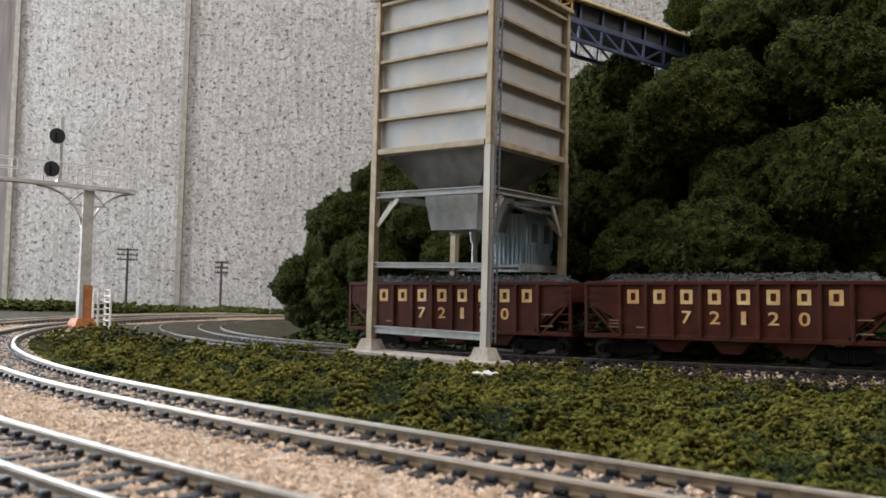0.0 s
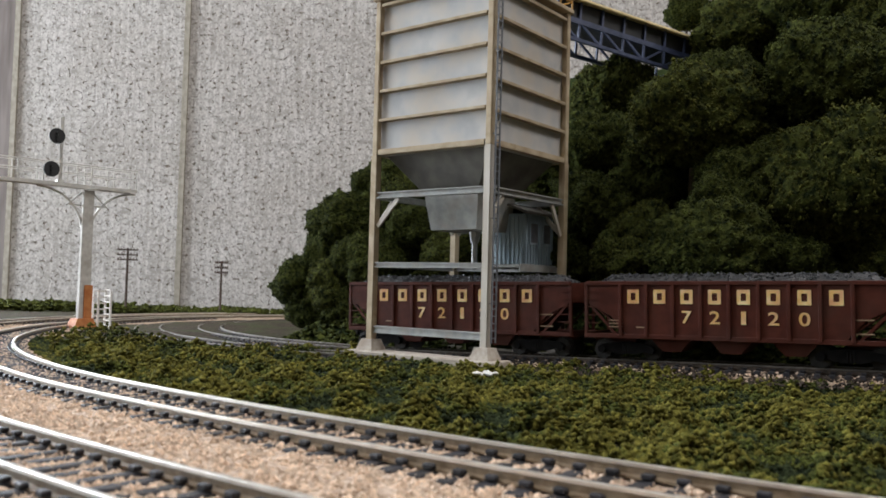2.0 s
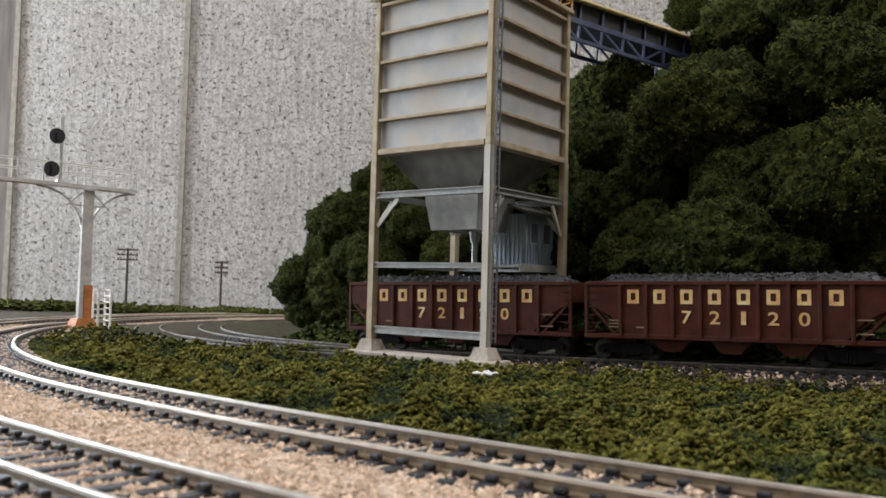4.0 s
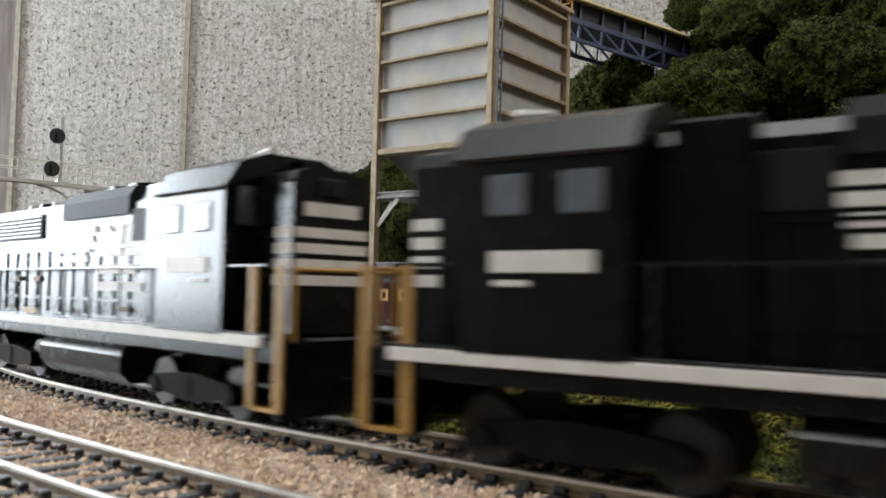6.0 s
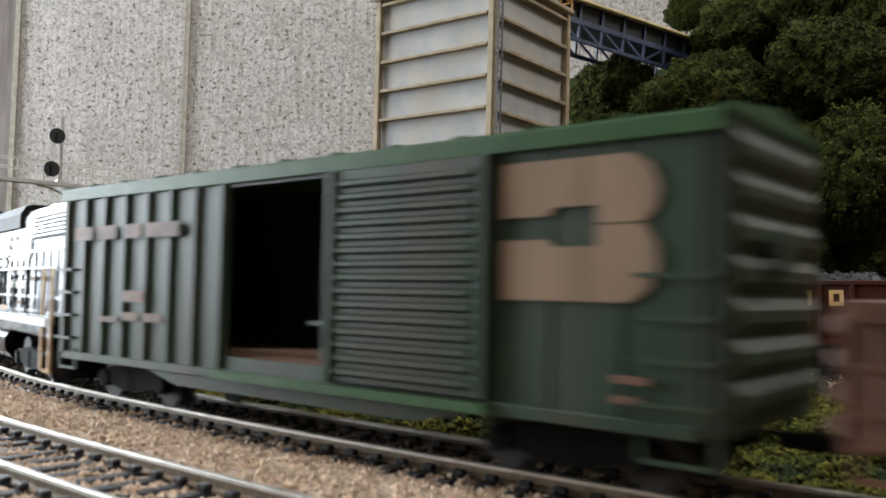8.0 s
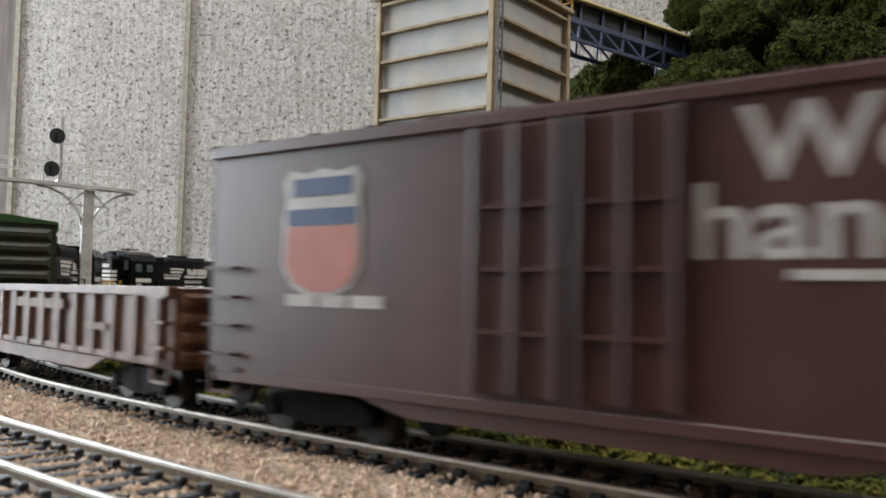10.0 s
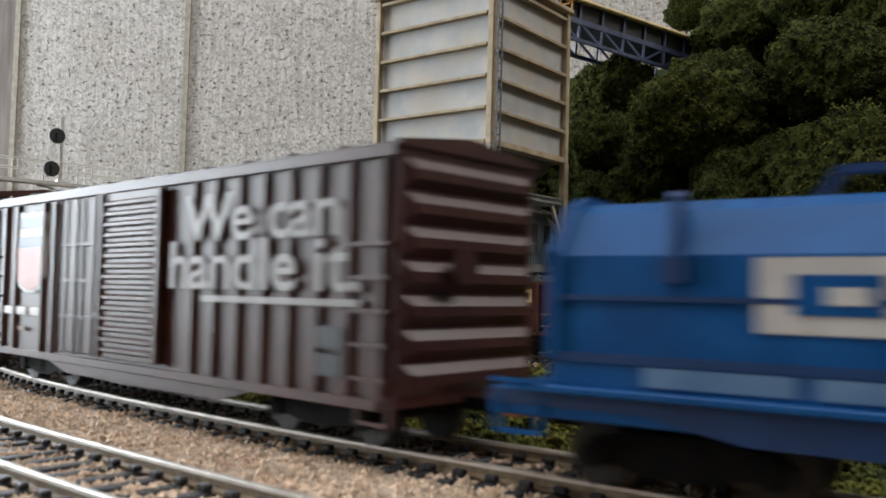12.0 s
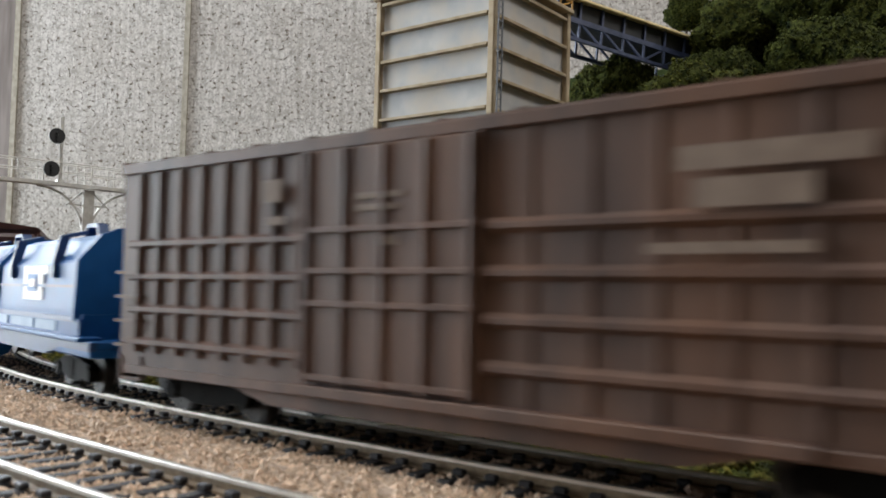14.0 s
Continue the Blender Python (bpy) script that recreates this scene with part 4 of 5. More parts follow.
        for q in (-2.2, 0, 2.2):
            part("lens_hood", Solid().tube((c[0], c[1] + 1.0, z + q), (c[0], c[1] + 2.2, z + q), .8, .8, 10), M_BLACK, tgt)
    # rust-coloured base and the white ladder cage beside the mast's foot
    part("rust_base", Solid().box(-4.6, 1.0, 3.3, 4.0, 2.0, 31, .3).box(-4.9, -4.0, -1.2, 3.6, 2, 31, .3).loft([[(-8, -8, 1), (8, -8, 1), (8, 6, 1), (-8, 6, 1)], [(-5.5, -6, 9), (5, -6, 9), (5, 5, 9), (-5.5, 5, 9)]]), M_ORANGE, root, "orange rust-streaked mast foot")
    lad = Solid()
    for x in (-17.5, -9.0):
        lad.box(x - .6, x + .6, -5, -4, 0, 27)
        lad.box(x - .6, x + .6, 3, 4, 0, 27)
    for i in range(7):
        z = 2 + i * 4.1
        lad.box(-17.5, -9, -5, -4.2, z, z + .9)
        lad.box(-17.9, -17.1, -4, 3, z + 1, z + 1.7)
    part("foot_ladder", lad, M_WHITE, root, "short white ladder cage at the mast's foot")


signal_bridge()


# ---- telegraph poles ----
def telegraph_pole(x, y, h, arm_half=10.0, group="telegraph poles"):
    root = thing("telegraph_pole", "thin brown telegraph pole with cross arms", "telegraph pole", (x, y, ground_height(x, y) - .5), 12, group)
    part("pole", Solid().tube((0, 0, -1), (0, 0, h), 1.4, 1.0), M_POLE, root)
    for i in range(3):
        z = h - 2 - i * 5.0
        arm = part("cross_arm", Solid().box(-arm_half, arm_half, -1.4, -.4, z - .7, z + .7), M_POLE, root)
        for q in [arm_half * k for k in (-.9, -.6, -.3, .3, .6, .9)]:
            part("insulator", Solid().tube((q, -.9, z + .6), (q, -.9, z + 2.1), .55, .4, 6), M_POLE, arm)
    return root


telegraph_pole(-317.5, 850, 66.5)
telegraph_pole(-222.5, 850, 56.0, 6.5)


# ---- turf, ballast and undergrowth ----
def coal_offset(x, y):
    v = Vector((x, y, 0)) - COAL_O
    return v.dot(COAL_N), v.dot(COAL_D)


def turf():
    rng = random.Random(9)
    kinds = {"green_turf": (Solid(), M_TURF, "tufts of mid green foam turf"), "yellow_turf": (Solid(), M_TURF2, "tufts of yellow-green foam turf"), "dark_turf": (Solid(), M_TURF3, "tufts of dark green foam turf")}
    made = 0
    while made < 78000:
        y = 90 + 520 * rng.random() ** 1.5
        x = rng.uniform(-.62, .66) * y * 1.02
        o = near_main(x, y)
        c, t = coal_offset(x, y)
        if o > -14.5 - 2.0 * rng.random():
            continue
        if t < COAL_RUN:
            if c < 17 + 5 * rng.random():
                continue
        elif (Vector((x, y)) - (COAL_O + COAL_D * COAL_RUN - COAL_N * COAL_R).xy).length < COAL_R + 20 + 44 * min(1, (t - COAL_RUN) / 60):
            continue
        if y > 440 and x < -110 and rng.random() < .85:
            continue
        u, v = (Vector((x - TOWER_AT[0], y - TOWER_AT[1]))).dot(Vector((math.cos(radians(TOWER_TURN)), math.sin(radians(TOWER_TURN))))), (Vector((x - TOWER_AT[0], y - TOWER_AT[1]))).dot(Vector((-math.sin(radians(TOWER_TURN)), math.cos(radians(TOWER_TURN)))))
        if -15 < u < 80 and -17 < v < 84:
            continue
        m = noise.noise(Vector((x * .045, y * .045, 11)))
        tuft = noise.noise(Vector((x * .10, y * .10, 5))) + .6 * noise.noise(Vector((x * .24, y * .24, 8)))
        if tuft < -.18 and rng.random() < .55:
            continue
        hgt = max(0, m) * 4.0 + 7.0 * max(0, tuft)
        edge = min(1.0, (-14.5 - o) / 10)
        z = ground_height(x, y) + .2 + (hgt * (.35 + .65 * rng.random()) + 1.0 * rng.random()) * edge + .6 * edge
        if o > -26:
            z = max(z, -7.0 + 3.0 * max(0, (o + 26) / 11))
        # besides random tone, tuft height paints shading: yellow on tops, dark in hollows
        w = .9 * noise.noise(Vector((x * .035 + 40, y * .035, 2))) + .75 * tuft + .25 * noise.noise(Vector((x * .5, y * .5, 14))) + rng.uniform(-.15, .15)
        kind = "yellow_turf" if w > .17 else "dark_turf" if w < -.22 else "green_turf"
        kinds[kind][0].blob((x, y, z), rng.uniform(.4, .85) * (1 + y / 500), rng, .8)
        made += 1
    for nm, (s, mat, lab) in kinds.items():
        tagged(part(nm, s, mat, smooth=True), lab, "turf", kind="stuff")


turf()


def loose_ballast():
    rng = random.Random(21)
    s = Solid()
    for _ in range(42000):
        q = -190 + 620 * rng.random() ** 1.25
        off = rng.uniform(-19, 70)
        p, _h = main_line(q, off)
        if p.y < 60:
            continue
        d = min(abs(abs(off) - 8.3), abs(abs(off - 48.5) - 8.3))
        if d < 1.6:
            continue
        z = p.z - 2.75 + .45 * noise.noise(Vector((p.x * .2, p.y * .2, 0)))
        if off < -15 or off > 63.5:
            e = (-15 - off) if off < 0 else off - 63.5
            z -= e * .75
        on_tie = min(abs(off), abs(off - 48.5)) < 14.5
        s.blob((p.x, p.y, z + (.12 if on_tie else 0)), rng.uniform(.4, .85), rng, .8)
    tagged(part("pink_ballast", s, M_BALLAST), "loose pink and tan ballast stones along the tracks", "ballast", kind="stuff")
    s = Solid()
    for _ in range(3500):
        t, c = rng.uniform(-200, 330), 11 + 12 * rng.random() ** .8
        p, _h = coal_line(t, c)
        s.blob((p.x, p.y, max(GROUND + .4, p.z - 3.4 - (c - 13) * .5)), rng.uniform(.5, 1.1), rng, .8)
    tagged(part("trackside_gravel", s, M_BALLAST), "pinkish gravel scattered along the loading track", "gravel", kind="stuff")
    s = Solid()
    for _ in range(5000):
        t, c = rng.uniform(-120, 560), rng.uniform(-14, 60 if t > 220 else 13)
        p, _h = coal_line(t, c)
        if abs(abs(c) - 8.3) < 1.5:
            continue
        s.blob((p.x, p.y, p.z - 3.4), rng.uniform(.5, 1.0), rng, .7)
    tagged(part("grey_ballast", s, M_GREYBED), "dark grey ballast stones between the ties", "ballast", kind="stuff")
    s = Solid()
    for k in range(9):
        s.blob((17.5 + rng.uniform(-5, 5), 330 + rng.uniform(-3, 3), -6.2 + rng.random()), rng.uniform(1.2, 2.4), rng, .5)
    tagged(part("white_rubble", s, M_WHITE), "small heap of white rubble in the turf", "rubble", kind="stuff")


loose_ballast()


def undergrowth():
    """Low bushes along the foot of the back wall, and leaf litter under the trees."""
    rng = random.Random(33)
    s = Solid()
    for _ in range(4200):
        x, y = rng.uniform(-640, -60), rng.uniform(845, 925)
        top = 4.0 + 4.5 * max(0, noise.noise(Vector((x * .02, y * .02, 4)))) + (2.5 if x < -330 else 0)
        s.blob((x, y, ground_height(x, y) + (top + 1.5) * rng.random()), rng.uniform(1.5, 3.6), rng, .8)
    tagged(part("low_hedge", s, M_TURF), "low dark green foam bushes at the wall's foot", "hedge", kind="stuff")
    s = Solid()
    for _ in range(5200):
        t, d = rng.uniform(-170, 330), 24 + 110 * rng.random() ** 1.4
        p = COAL_O + COAL_D * t - COAL_N * d
        s.blob((p.x, p.y, hill_height(p.x, p.y) + rng.uniform(-1, 2.5)), rng.uniform(1.2, 3.2), rng, .8)
    tagged(part("hill_undergrowth", s, M_LEAF), "dark green undergrowth on the hillside", "undergrowth", kind="stuff")


undergrowth()


# ---- the train ----
def running_gear(root, L, inset=24, colour=M_TRUCK):
    for e in (-1, 1):
        truck(root, e * (L / 2 - inset))
        coupler(root, e * L / 2, e, colour)
    part("centre_sill", Solid().box(-L / 2 + 2, L / 2 - 2, -3, 3, 6.6, 10.2, .3), M_TRUCK, root)
    gear = Solid().tube((6, 4, 8), (18, 4, 8), 2.6).tube((-14, -5, 8), (-8, -5, 8), 2.0).bar((-40, 2, 8), (40, 2, 8), .6, .6)
    part("brake_gear", gear, M_TRUCK, root)


def car_end(root, e, L, W, z0, z1, mat, n=8, ladder=True):
    """An end wall with horizontal corrugations, grab irons and a brake wheel."""
    x = e * L / 2
    end = part("end_wall", Solid().slab([(-W, z0), (W, z0), (W, z1), (0, z1 + 2.2), (-W, z1)], x - e * 1.0, x), mat, root)
    step = (z1 - z0 - 3) / n
    for i in range(n):
        z = z0 + 1.5 + step * i
        part("corrugation", Solid().hexa([(x, -W + 1.2, z + step * .05), (x, W - 1.2, z + step * .05), (x, W - 1.2, z + step * .95), (x, -W + 1.2, z + step * .95)],
                                         [(x + e * 1.2, -W + 2.6, z + step * .35), (x + e * 1.2, W - 2.6, z + step * .35), (x + e * 1.2, W - 2.6, z + step * .65), (x + e * 1.2, -W + 2.6, z + step * .65)]), mat, end)
    if e < 0:
        part("brake_wheel", Solid().tube((x - 2.2, 4, z0 + 22), (x - 2.8, 4, z0 + 22), 3.0, 3.0, 16).tube((x, 4, z0 + 22), (x - 2.5, 4, z0 + 22), .5), mat, root)


def side_ladder(root, x0, x1, y, side, z0, count, step, mat):
    for i in range(count):
        z = z0 + i * step
        part("grab_iron", Solid().box(x0, x1, y + side * 1.3, y + side * 1.8, z, z + .6).box(x0, x0 + .5, y, y + side * 1.6, z, z + .6).box(x1 - .5, x1, y, y + side * 1.6, z, z + .6), mat, root)
    part("stirrup", Solid().box(x0, x0 + .6, y - .4, y + .4, z0 - 7, z0 - 2).box(x1 - .6, x1, y - .4, y + .4, z0 - 7, z0 - 2).box(x0, x1, y - .4, y + .4, z0 - 7, z0 - 6.4), mat, root)


def boxcar_shell(root, L, W, z0, z1, mat, roof_mat, gap=None, eave=2.4):
    """Side walls with thickness, a door opening if asked for, roof, floor and ends."""
    for side in (-1, 1):
        y0, y1 = side * (W - 1.0), side * W
        if gap:
            for a, b in ((-L / 2, gap[0]), (gap[1], L / 2)):
                part("side_wall", Solid().box(a, b, y0, y1, z0, z1, .15), mat, root)
            part("side_header", Solid().box(gap[0], gap[1], y0, y1, z1 - 3, z1), mat, root)
            part("side_sill", Solid().box(gap[0], gap[1], y0, y1, z0, z0 + 3.6), mat, root)
        else:
            part("side_wall", Solid().box(-L / 2, L / 2, y0, y1, z0, z1, .15), mat, root)
        part("eave_rail", Solid().box(-L / 2, L / 2, y1 - side * .2, y1 + side * .9, z1 - eave, z1 + .2, .15), roof_mat, root)
        part("sill_rail", Solid().box(-L / 2 + 3, L / 2 - 3, y1 - side * .2, y1 + side * .8, z0 - .6, z0 + 1.2, .15), mat, root)
        part("sill_web", Solid().prism([(-L / 2 + 34, z0), (L / 2 - 34, z0), (L / 2 - 48, z0 - 3.2), (-L / 2 + 48, z0 - 3.2)], y1 - side * 1.2, y1 - side * .4), mat, root)
    roof = part("roof", Solid().slab([(-W - .6, z1), (W + .6, z1), (W + .6, z1 + .5), (0, z1 + 2.6), (-W - .6, z1 + .5)], -L / 2 - .6, L / 2 + .6), roof_mat, root)
    n = 12
    for i in range(n + 1):
        x = -L / 2 + L * i / n
        part("roof_seam", Solid().slab([(-W - .7, z1 + .4), (0, z1 + 2.5), (W + .7, z1 + .4), (W + .7, z1 + .9), (0, z1 + 3.1), (-W - .7, z1 + .9)], x - .4, x + .4), roof_mat, roof)
    part("car_floor", Solid().box(-L / 2 + 1, L / 2 - 1, -W + 1, W - 1, z0 + 2, z0 + 3.4), M_WOOD, root)


def side_ribs(root, xs, y, side, z0, z1, mat, w=1.1, d=1.0):
    for x in xs:
        part("side_post", Solid().hexa([(x - w, y, z0), (x + w, y, z0), (x + w, y, z1), (x - w, y, z1)], [(x - w * .5, y + side * d, z0), (x + w * .5, y + side * d, z0), (x + w * .5, y + side * d, z1), (x - w * .5, y + side * d, z1)]), mat, root)


def ribbed_door(root, x0, x1, y, side, z0, z1, mat, n, label=""):
    door = part("door", Solid().box(x0, x1, y + side * .6, y + side * 1.4, z0, z1, .2), mat, root, label)
    step = (z1 - z0 - 2) / n
    for i in range(n):
        z = z0 + 1 + step * i
        part("door_rib", Solid().hexa([(x0 + 1.4, y + side * 1.3, z), (x1 - 1.4, y + side * 1.3, z), (x1 - 1.4, y + side * 1.3, z + step * .75), (x0 + 1.4, y + side * 1.3, z + step * .75)],
                                      [(x0 + 1.9, y + side * 2.1, z + step * .25), (x1 - 1.9, y + side * 2.1, z + step * .25), (x1 - 1.9, y + side * 2.1, z + step * .5), (x0 + 1.9, y + side * 2.1, z + step * .5)]), mat, door)
    for x in (x0, x1):
        part("door_stile", Solid().box(x - .8, x + .8, y + side * .6, y + side * 2.2, z0, z1, .2), mat, door)
    part("door_handle", Solid().box(x1 + .4, x1 + 4, y + side * 1.5, y + side * 2.1, z0 + 9, z0 + 9.7), mat, door)
    return door


def plug_door(root, x0, x1, y, side, z0, z1, mat, rows=3):
    """A flat door with upright locking bars and cross keepers."""
    door = part("door", Solid().box(x0 + .4, x1 - .4, y + side * .2, y + side * 1.1, z0, z1, .3), mat, root)
    for k in range(3):
        x = x0 + 1.2 + (x1 - x0 - 2.4) * k / 2
        part("locking_bar", Solid().tube((x, y + side * 1.9, z0), (x, y + side * 1.9, z1), .45, n=6), mat, door)
    for k in range(rows):
        z = z0 + (z1 - z0) * (k + 1) / (rows + 1.3)
        part("keeper", Solid().box(x0 + .8, x1 - .8, y + side * 1.0, y + side * 2.0, z - .35, z + .35), mat, door)
    return door


def mark(root, x0, x1, y, side, z0, z1, mat, name="painted_mark", label=""):
    return part(name, Solid().box(x0, x1, y, y + side * .25, z0, z1), mat, root, label)


def shield(root, x, y, side, z, w, h):
    """A plain emblem in red, white and blue fields."""
    def outline(k, z_lo, z_hi):
        pts = [(-1, .8), (-.85, 1.0), (-.4, .93), (0, 1.0), (.4, .93), (.85, 1.0), (1, .8), (.92, .55), (1, .2), (1, -.55), (.75, -.85), (.3, -1), (-.3, -1), (-.75, -.85), (-1, -.55), (-1, .2), (-.92, .55)]
        return [(x + a * k * w / 2, z + max(z_lo, min(z_hi, b)) * k * h / 2) for a, b in pts]
    part("emblem_ground", Solid().prism(outline(1.08, -2, 2), y + side * .05, y + side * .25), M_LETTER, root)
    part("emblem_field", Solid().prism([(x + a * w / 2, z + b * h / 2) for a, b in ((-.95, .1), (.95, .1), (1, -.55), (.75, -.85), (.3, -1), (-.3, -1), (-.75, -.85), (-1, -.55))], y + side * .2, y + side * .4), M_SHIELDRED, root, "faded red lower field")
    for b0, b1, k in ((.12, .40, .95), (.62, .92, .82)):
        part("emblem_band", Solid().box(x - k * w / 2, x + k * w / 2, y + side * .2, y + side * .4, z + b0 * h / 2, z + b1 * h / 2), M_SHIELDBLUE, root, "dark blue band")


def green_boxcar():
    L, W, z0, z1 = 160.0, 17.0, 9.5, 47.8
    h = L / 2
    root = thing("green_boxcar", "faded green boxcar with open doors and a large buff emblem", "boxcar")
    gap = (h - 94.0, h - 64.5)
    boxcar_shell(root, L, W, z0, z1, M_GREEN, M_GREENROOF, gap)
    running_gear(root, L)
    for side in (-1, 1):
        y = side * W
        side_ribs(root, [h - 3 - i * 8.6 for i in range(8)], y, side, z0 + 1, z1 - 2.4, M_GREEN)
        side_ribs(root, [-h + 3 + i * 10.5 for i in range(4)], y, side, z0 + 1, z1 - 2.4, M_GREEN, .5, .3)
        ribbed_door(root, gap[0] - 32, gap[0] - .5, y, side, z0 + 1.5, z1 - 2.4, M_GREEN, 15, "green ribbed sliding door, slid open")
        part("door_track", Solid().box(gap[0] - 33, gap[1] + 1, y, y + side * 2.4, z0 - .4, z0 + 1.0), M_GREENROOF, root)
        side_ladder(root, h - 8.5, h - .6, y, side, z0 + 4, 4, 5.2, M_GREEN)
        side_ladder(root, -h + .6, -h + 11, y, side, z0 + 3, 4, 5.2, M_GREEN)
        # emblem: two rounded blocks
        ex = side * (h - 139.5)
        F = lambda pts: Solid().prism([(ex + side * a * .86, 1.5 + b * .97) for a, b in pts], y + side * .3, y + side * .55)
        part("emblem", F([(13, 35.8), (13, 43.6), (-10, 43.6), (-13, 42), (-14.5, 39), (-14, 36.4), (-12, 34.6), (-4.4, 34.6), (-4.4, 37), (3, 37), (4, 35.8)]), M_BUFF, root, "large faded buff emblem")
        part("emblem", F([(13, 32.6), (13, 24.2), (-10, 24.2), (-13, 26), (-14.5, 29), (-14, 32), (-12, 34.4), (-4.4, 34.4), (-4.4, 31.6), (3, 31.6), (4, 32.6)]), M_BUFF, root)
        for a, b, z, t in ((8, 16, 36, 3), (18, 26, 36, 3), (30, 36, 36, 3), (38, 50, 36, 3), (30, 38, 22.5, 2.4), (30, 36, 18.5, 1.8), (38, 45, 18.5, 1.8), (20, 28, 18, 1.2), (146, 150, 12.5, 1), (146, 151, 15, 1)):
            mark(root, side * (h - a), side * (h - b), y + side * 1.0, side, z, z + t, M_RUST)
    for e in (-1, 1):
        car_end(root, e, L, W, z0, z1, M_GREEN, 7)
    return root, L


def gondola():
    L, W, z0, z1 = 159.0, 16.6, 7.5, 25.5
    h = L / 2
    root = thing("rusty_gondola", "rusty brown open gondola car with ribbed sides", "gondola car")
    for side in (-1, 1):
        y = side * W
        wall = part("side_wall", Solid().prism([(-h, z0 + 3), (-h + 30, z0 + 3), (-h + 42, z0 - 1), (h - 42, z0 - 1), (h - 30, z0 + 3), (h, z0 + 3), (h, z1), (-h, z1)], y - side * .9, y), M_RUST, root)
        part("top_chord", Solid().box(-h, h, y - side * 1.1, y + side * 1.2, z1 - 1.6, z1 + .4, .2), M_RUST, root)
        part("side_sill", Solid().box(-h + 2, h - 2, y, y + side * .9, z0 + 2.6, z0 + 4.2, .2), M_RUST, root)
        side_ribs(root, [-h + 4 + i * (L - 8) / 14 for i in range(15)], y, side, z0 + 3, z1 - 1, M_RUST, 1.2, 1.3)
        side_ladder(root, h - 8, h - .6, y, side, z0 + 6, 3, 5, M_RUST)
        side_ladder(root, -h + .6, -h + 8, y, side, z0 + 6, 3, 5, M_RUST)
        for a, b, z, t in ((20, 45, 20, 2.4), (70, 104, 20, 2.4), (118, 130, 16, 1.6)):
            mark(root, side * (h - a), side * (h - b), y + side * .9, side, z, z + t, M_DUST)
    part("car_floor", Solid().box(-h, h, -W, W, z0 + 2.2, z0 + 3.4), M_WOOD, root)
    for e in (-1, 1):
        end = part("end_wall", Solid().box(e * h - .6, e * h + .6, -W, W, z0 + 2, z1), M_RUST, root)
        for i in range(4):
            z = z0 + 3 + i * 3.7
            part("corrugation", Solid().hexa([(e * h, -W + 1, z), (e * h, W - 1, z), (e * h, W - 1, z + 3.4), (e * h, -W + 1, z + 3.4)], [(e * (h + 2), -W + 2.4, z + 1.2), (e * (h + 2), W - 2.4, z + 1.2), (e * (h + 2), W - 2.4, z + 2.2), (e * (h + 2), -W + 2.4, z + 2.2)]), M_RUST, end)
    running_gear(root, L)
    return root, L


def slogan(root, x, y, side, z, mat, k=1.0):
    """The slogan in two lines with a rule below; x: its middle, from the car's middle."""
    lettering("slogan", "We can", 9.2, 44.5 * k, (side * x, y, z + 5.6), root, mat, .1, facing=side)
    lettering("slogan", "handle it.", 9.4, 55 * k, (side * x, y, z - 3.4), root, mat, .1, facing=side)
    mark(root, side * (x + 16.5), side * (x - 28.5), y, side, z - 10.4, z - 9.2, mat)


def smooth_boxcar():
    L, W, z0, z1 = 156.0, 16.6, 9.6, 51.5
    h = L / 2
    root = thing("red_plug_door_boxcar", "glossy brown-red smooth-sided boxcar with double plug doors and a slogan", "boxcar")
    boxcar_shell(root, L, W, z0, z1, M_UPRED, M_UPRED, None, 1.6)
    running_gear(root, L)
    for side in (-1, 1):
        y = side * W
        for a in (60, 76.5):
            plug_door(root, side * (h - a) if side < 0 else h - a - 16, (side * (h - a) if side < 0 else h - a - 16) + 16, y, side, z0 + 2, z1 - 2, M_UPRED2)
        shield(root, side * (h - 29), y, side, 35.5, 17, 20)
        for a, b, z, t in ((21, 28, 23, 2), (29, 35, 23, 2), (36, 43, 23, 2), (130, 140, 22, 1), (130, 142, 18.5, 1), (130, 139, 12.5, 1)):
            mark(root, side * (h - a), side * (h - b), y, side, z, z + t, M_LETTER if t > 1 else M_DUST)
        slogan(root, h - 120.6, y, side, 38.4, M_LETTER)
        part("placard_board", Solid().box(side * (h - 139.5), side * (h - 145.5), y, y + side * .6, 14.5, 18.2), M_BLACK, root)
        part("placard_board", Solid().box(side * (h - 139.5), side * (h - 145.5), y, y + side * .6, 19.0, 22.7), M_BLACK, root)
        side_ladder(root, h - 8.5, h - .6, y, side, z0 + 4, 4, 5.2, M_UPRED2)
        side_ladder(root, -h + .6, -h + 8.5, y, side, z0 + 4, 4, 5.2, M_UPRED2)
    for e in (-1, 1):
        car_end(root, e, L, W, z0, z1, M_UPRED2, 9)
    return root, L


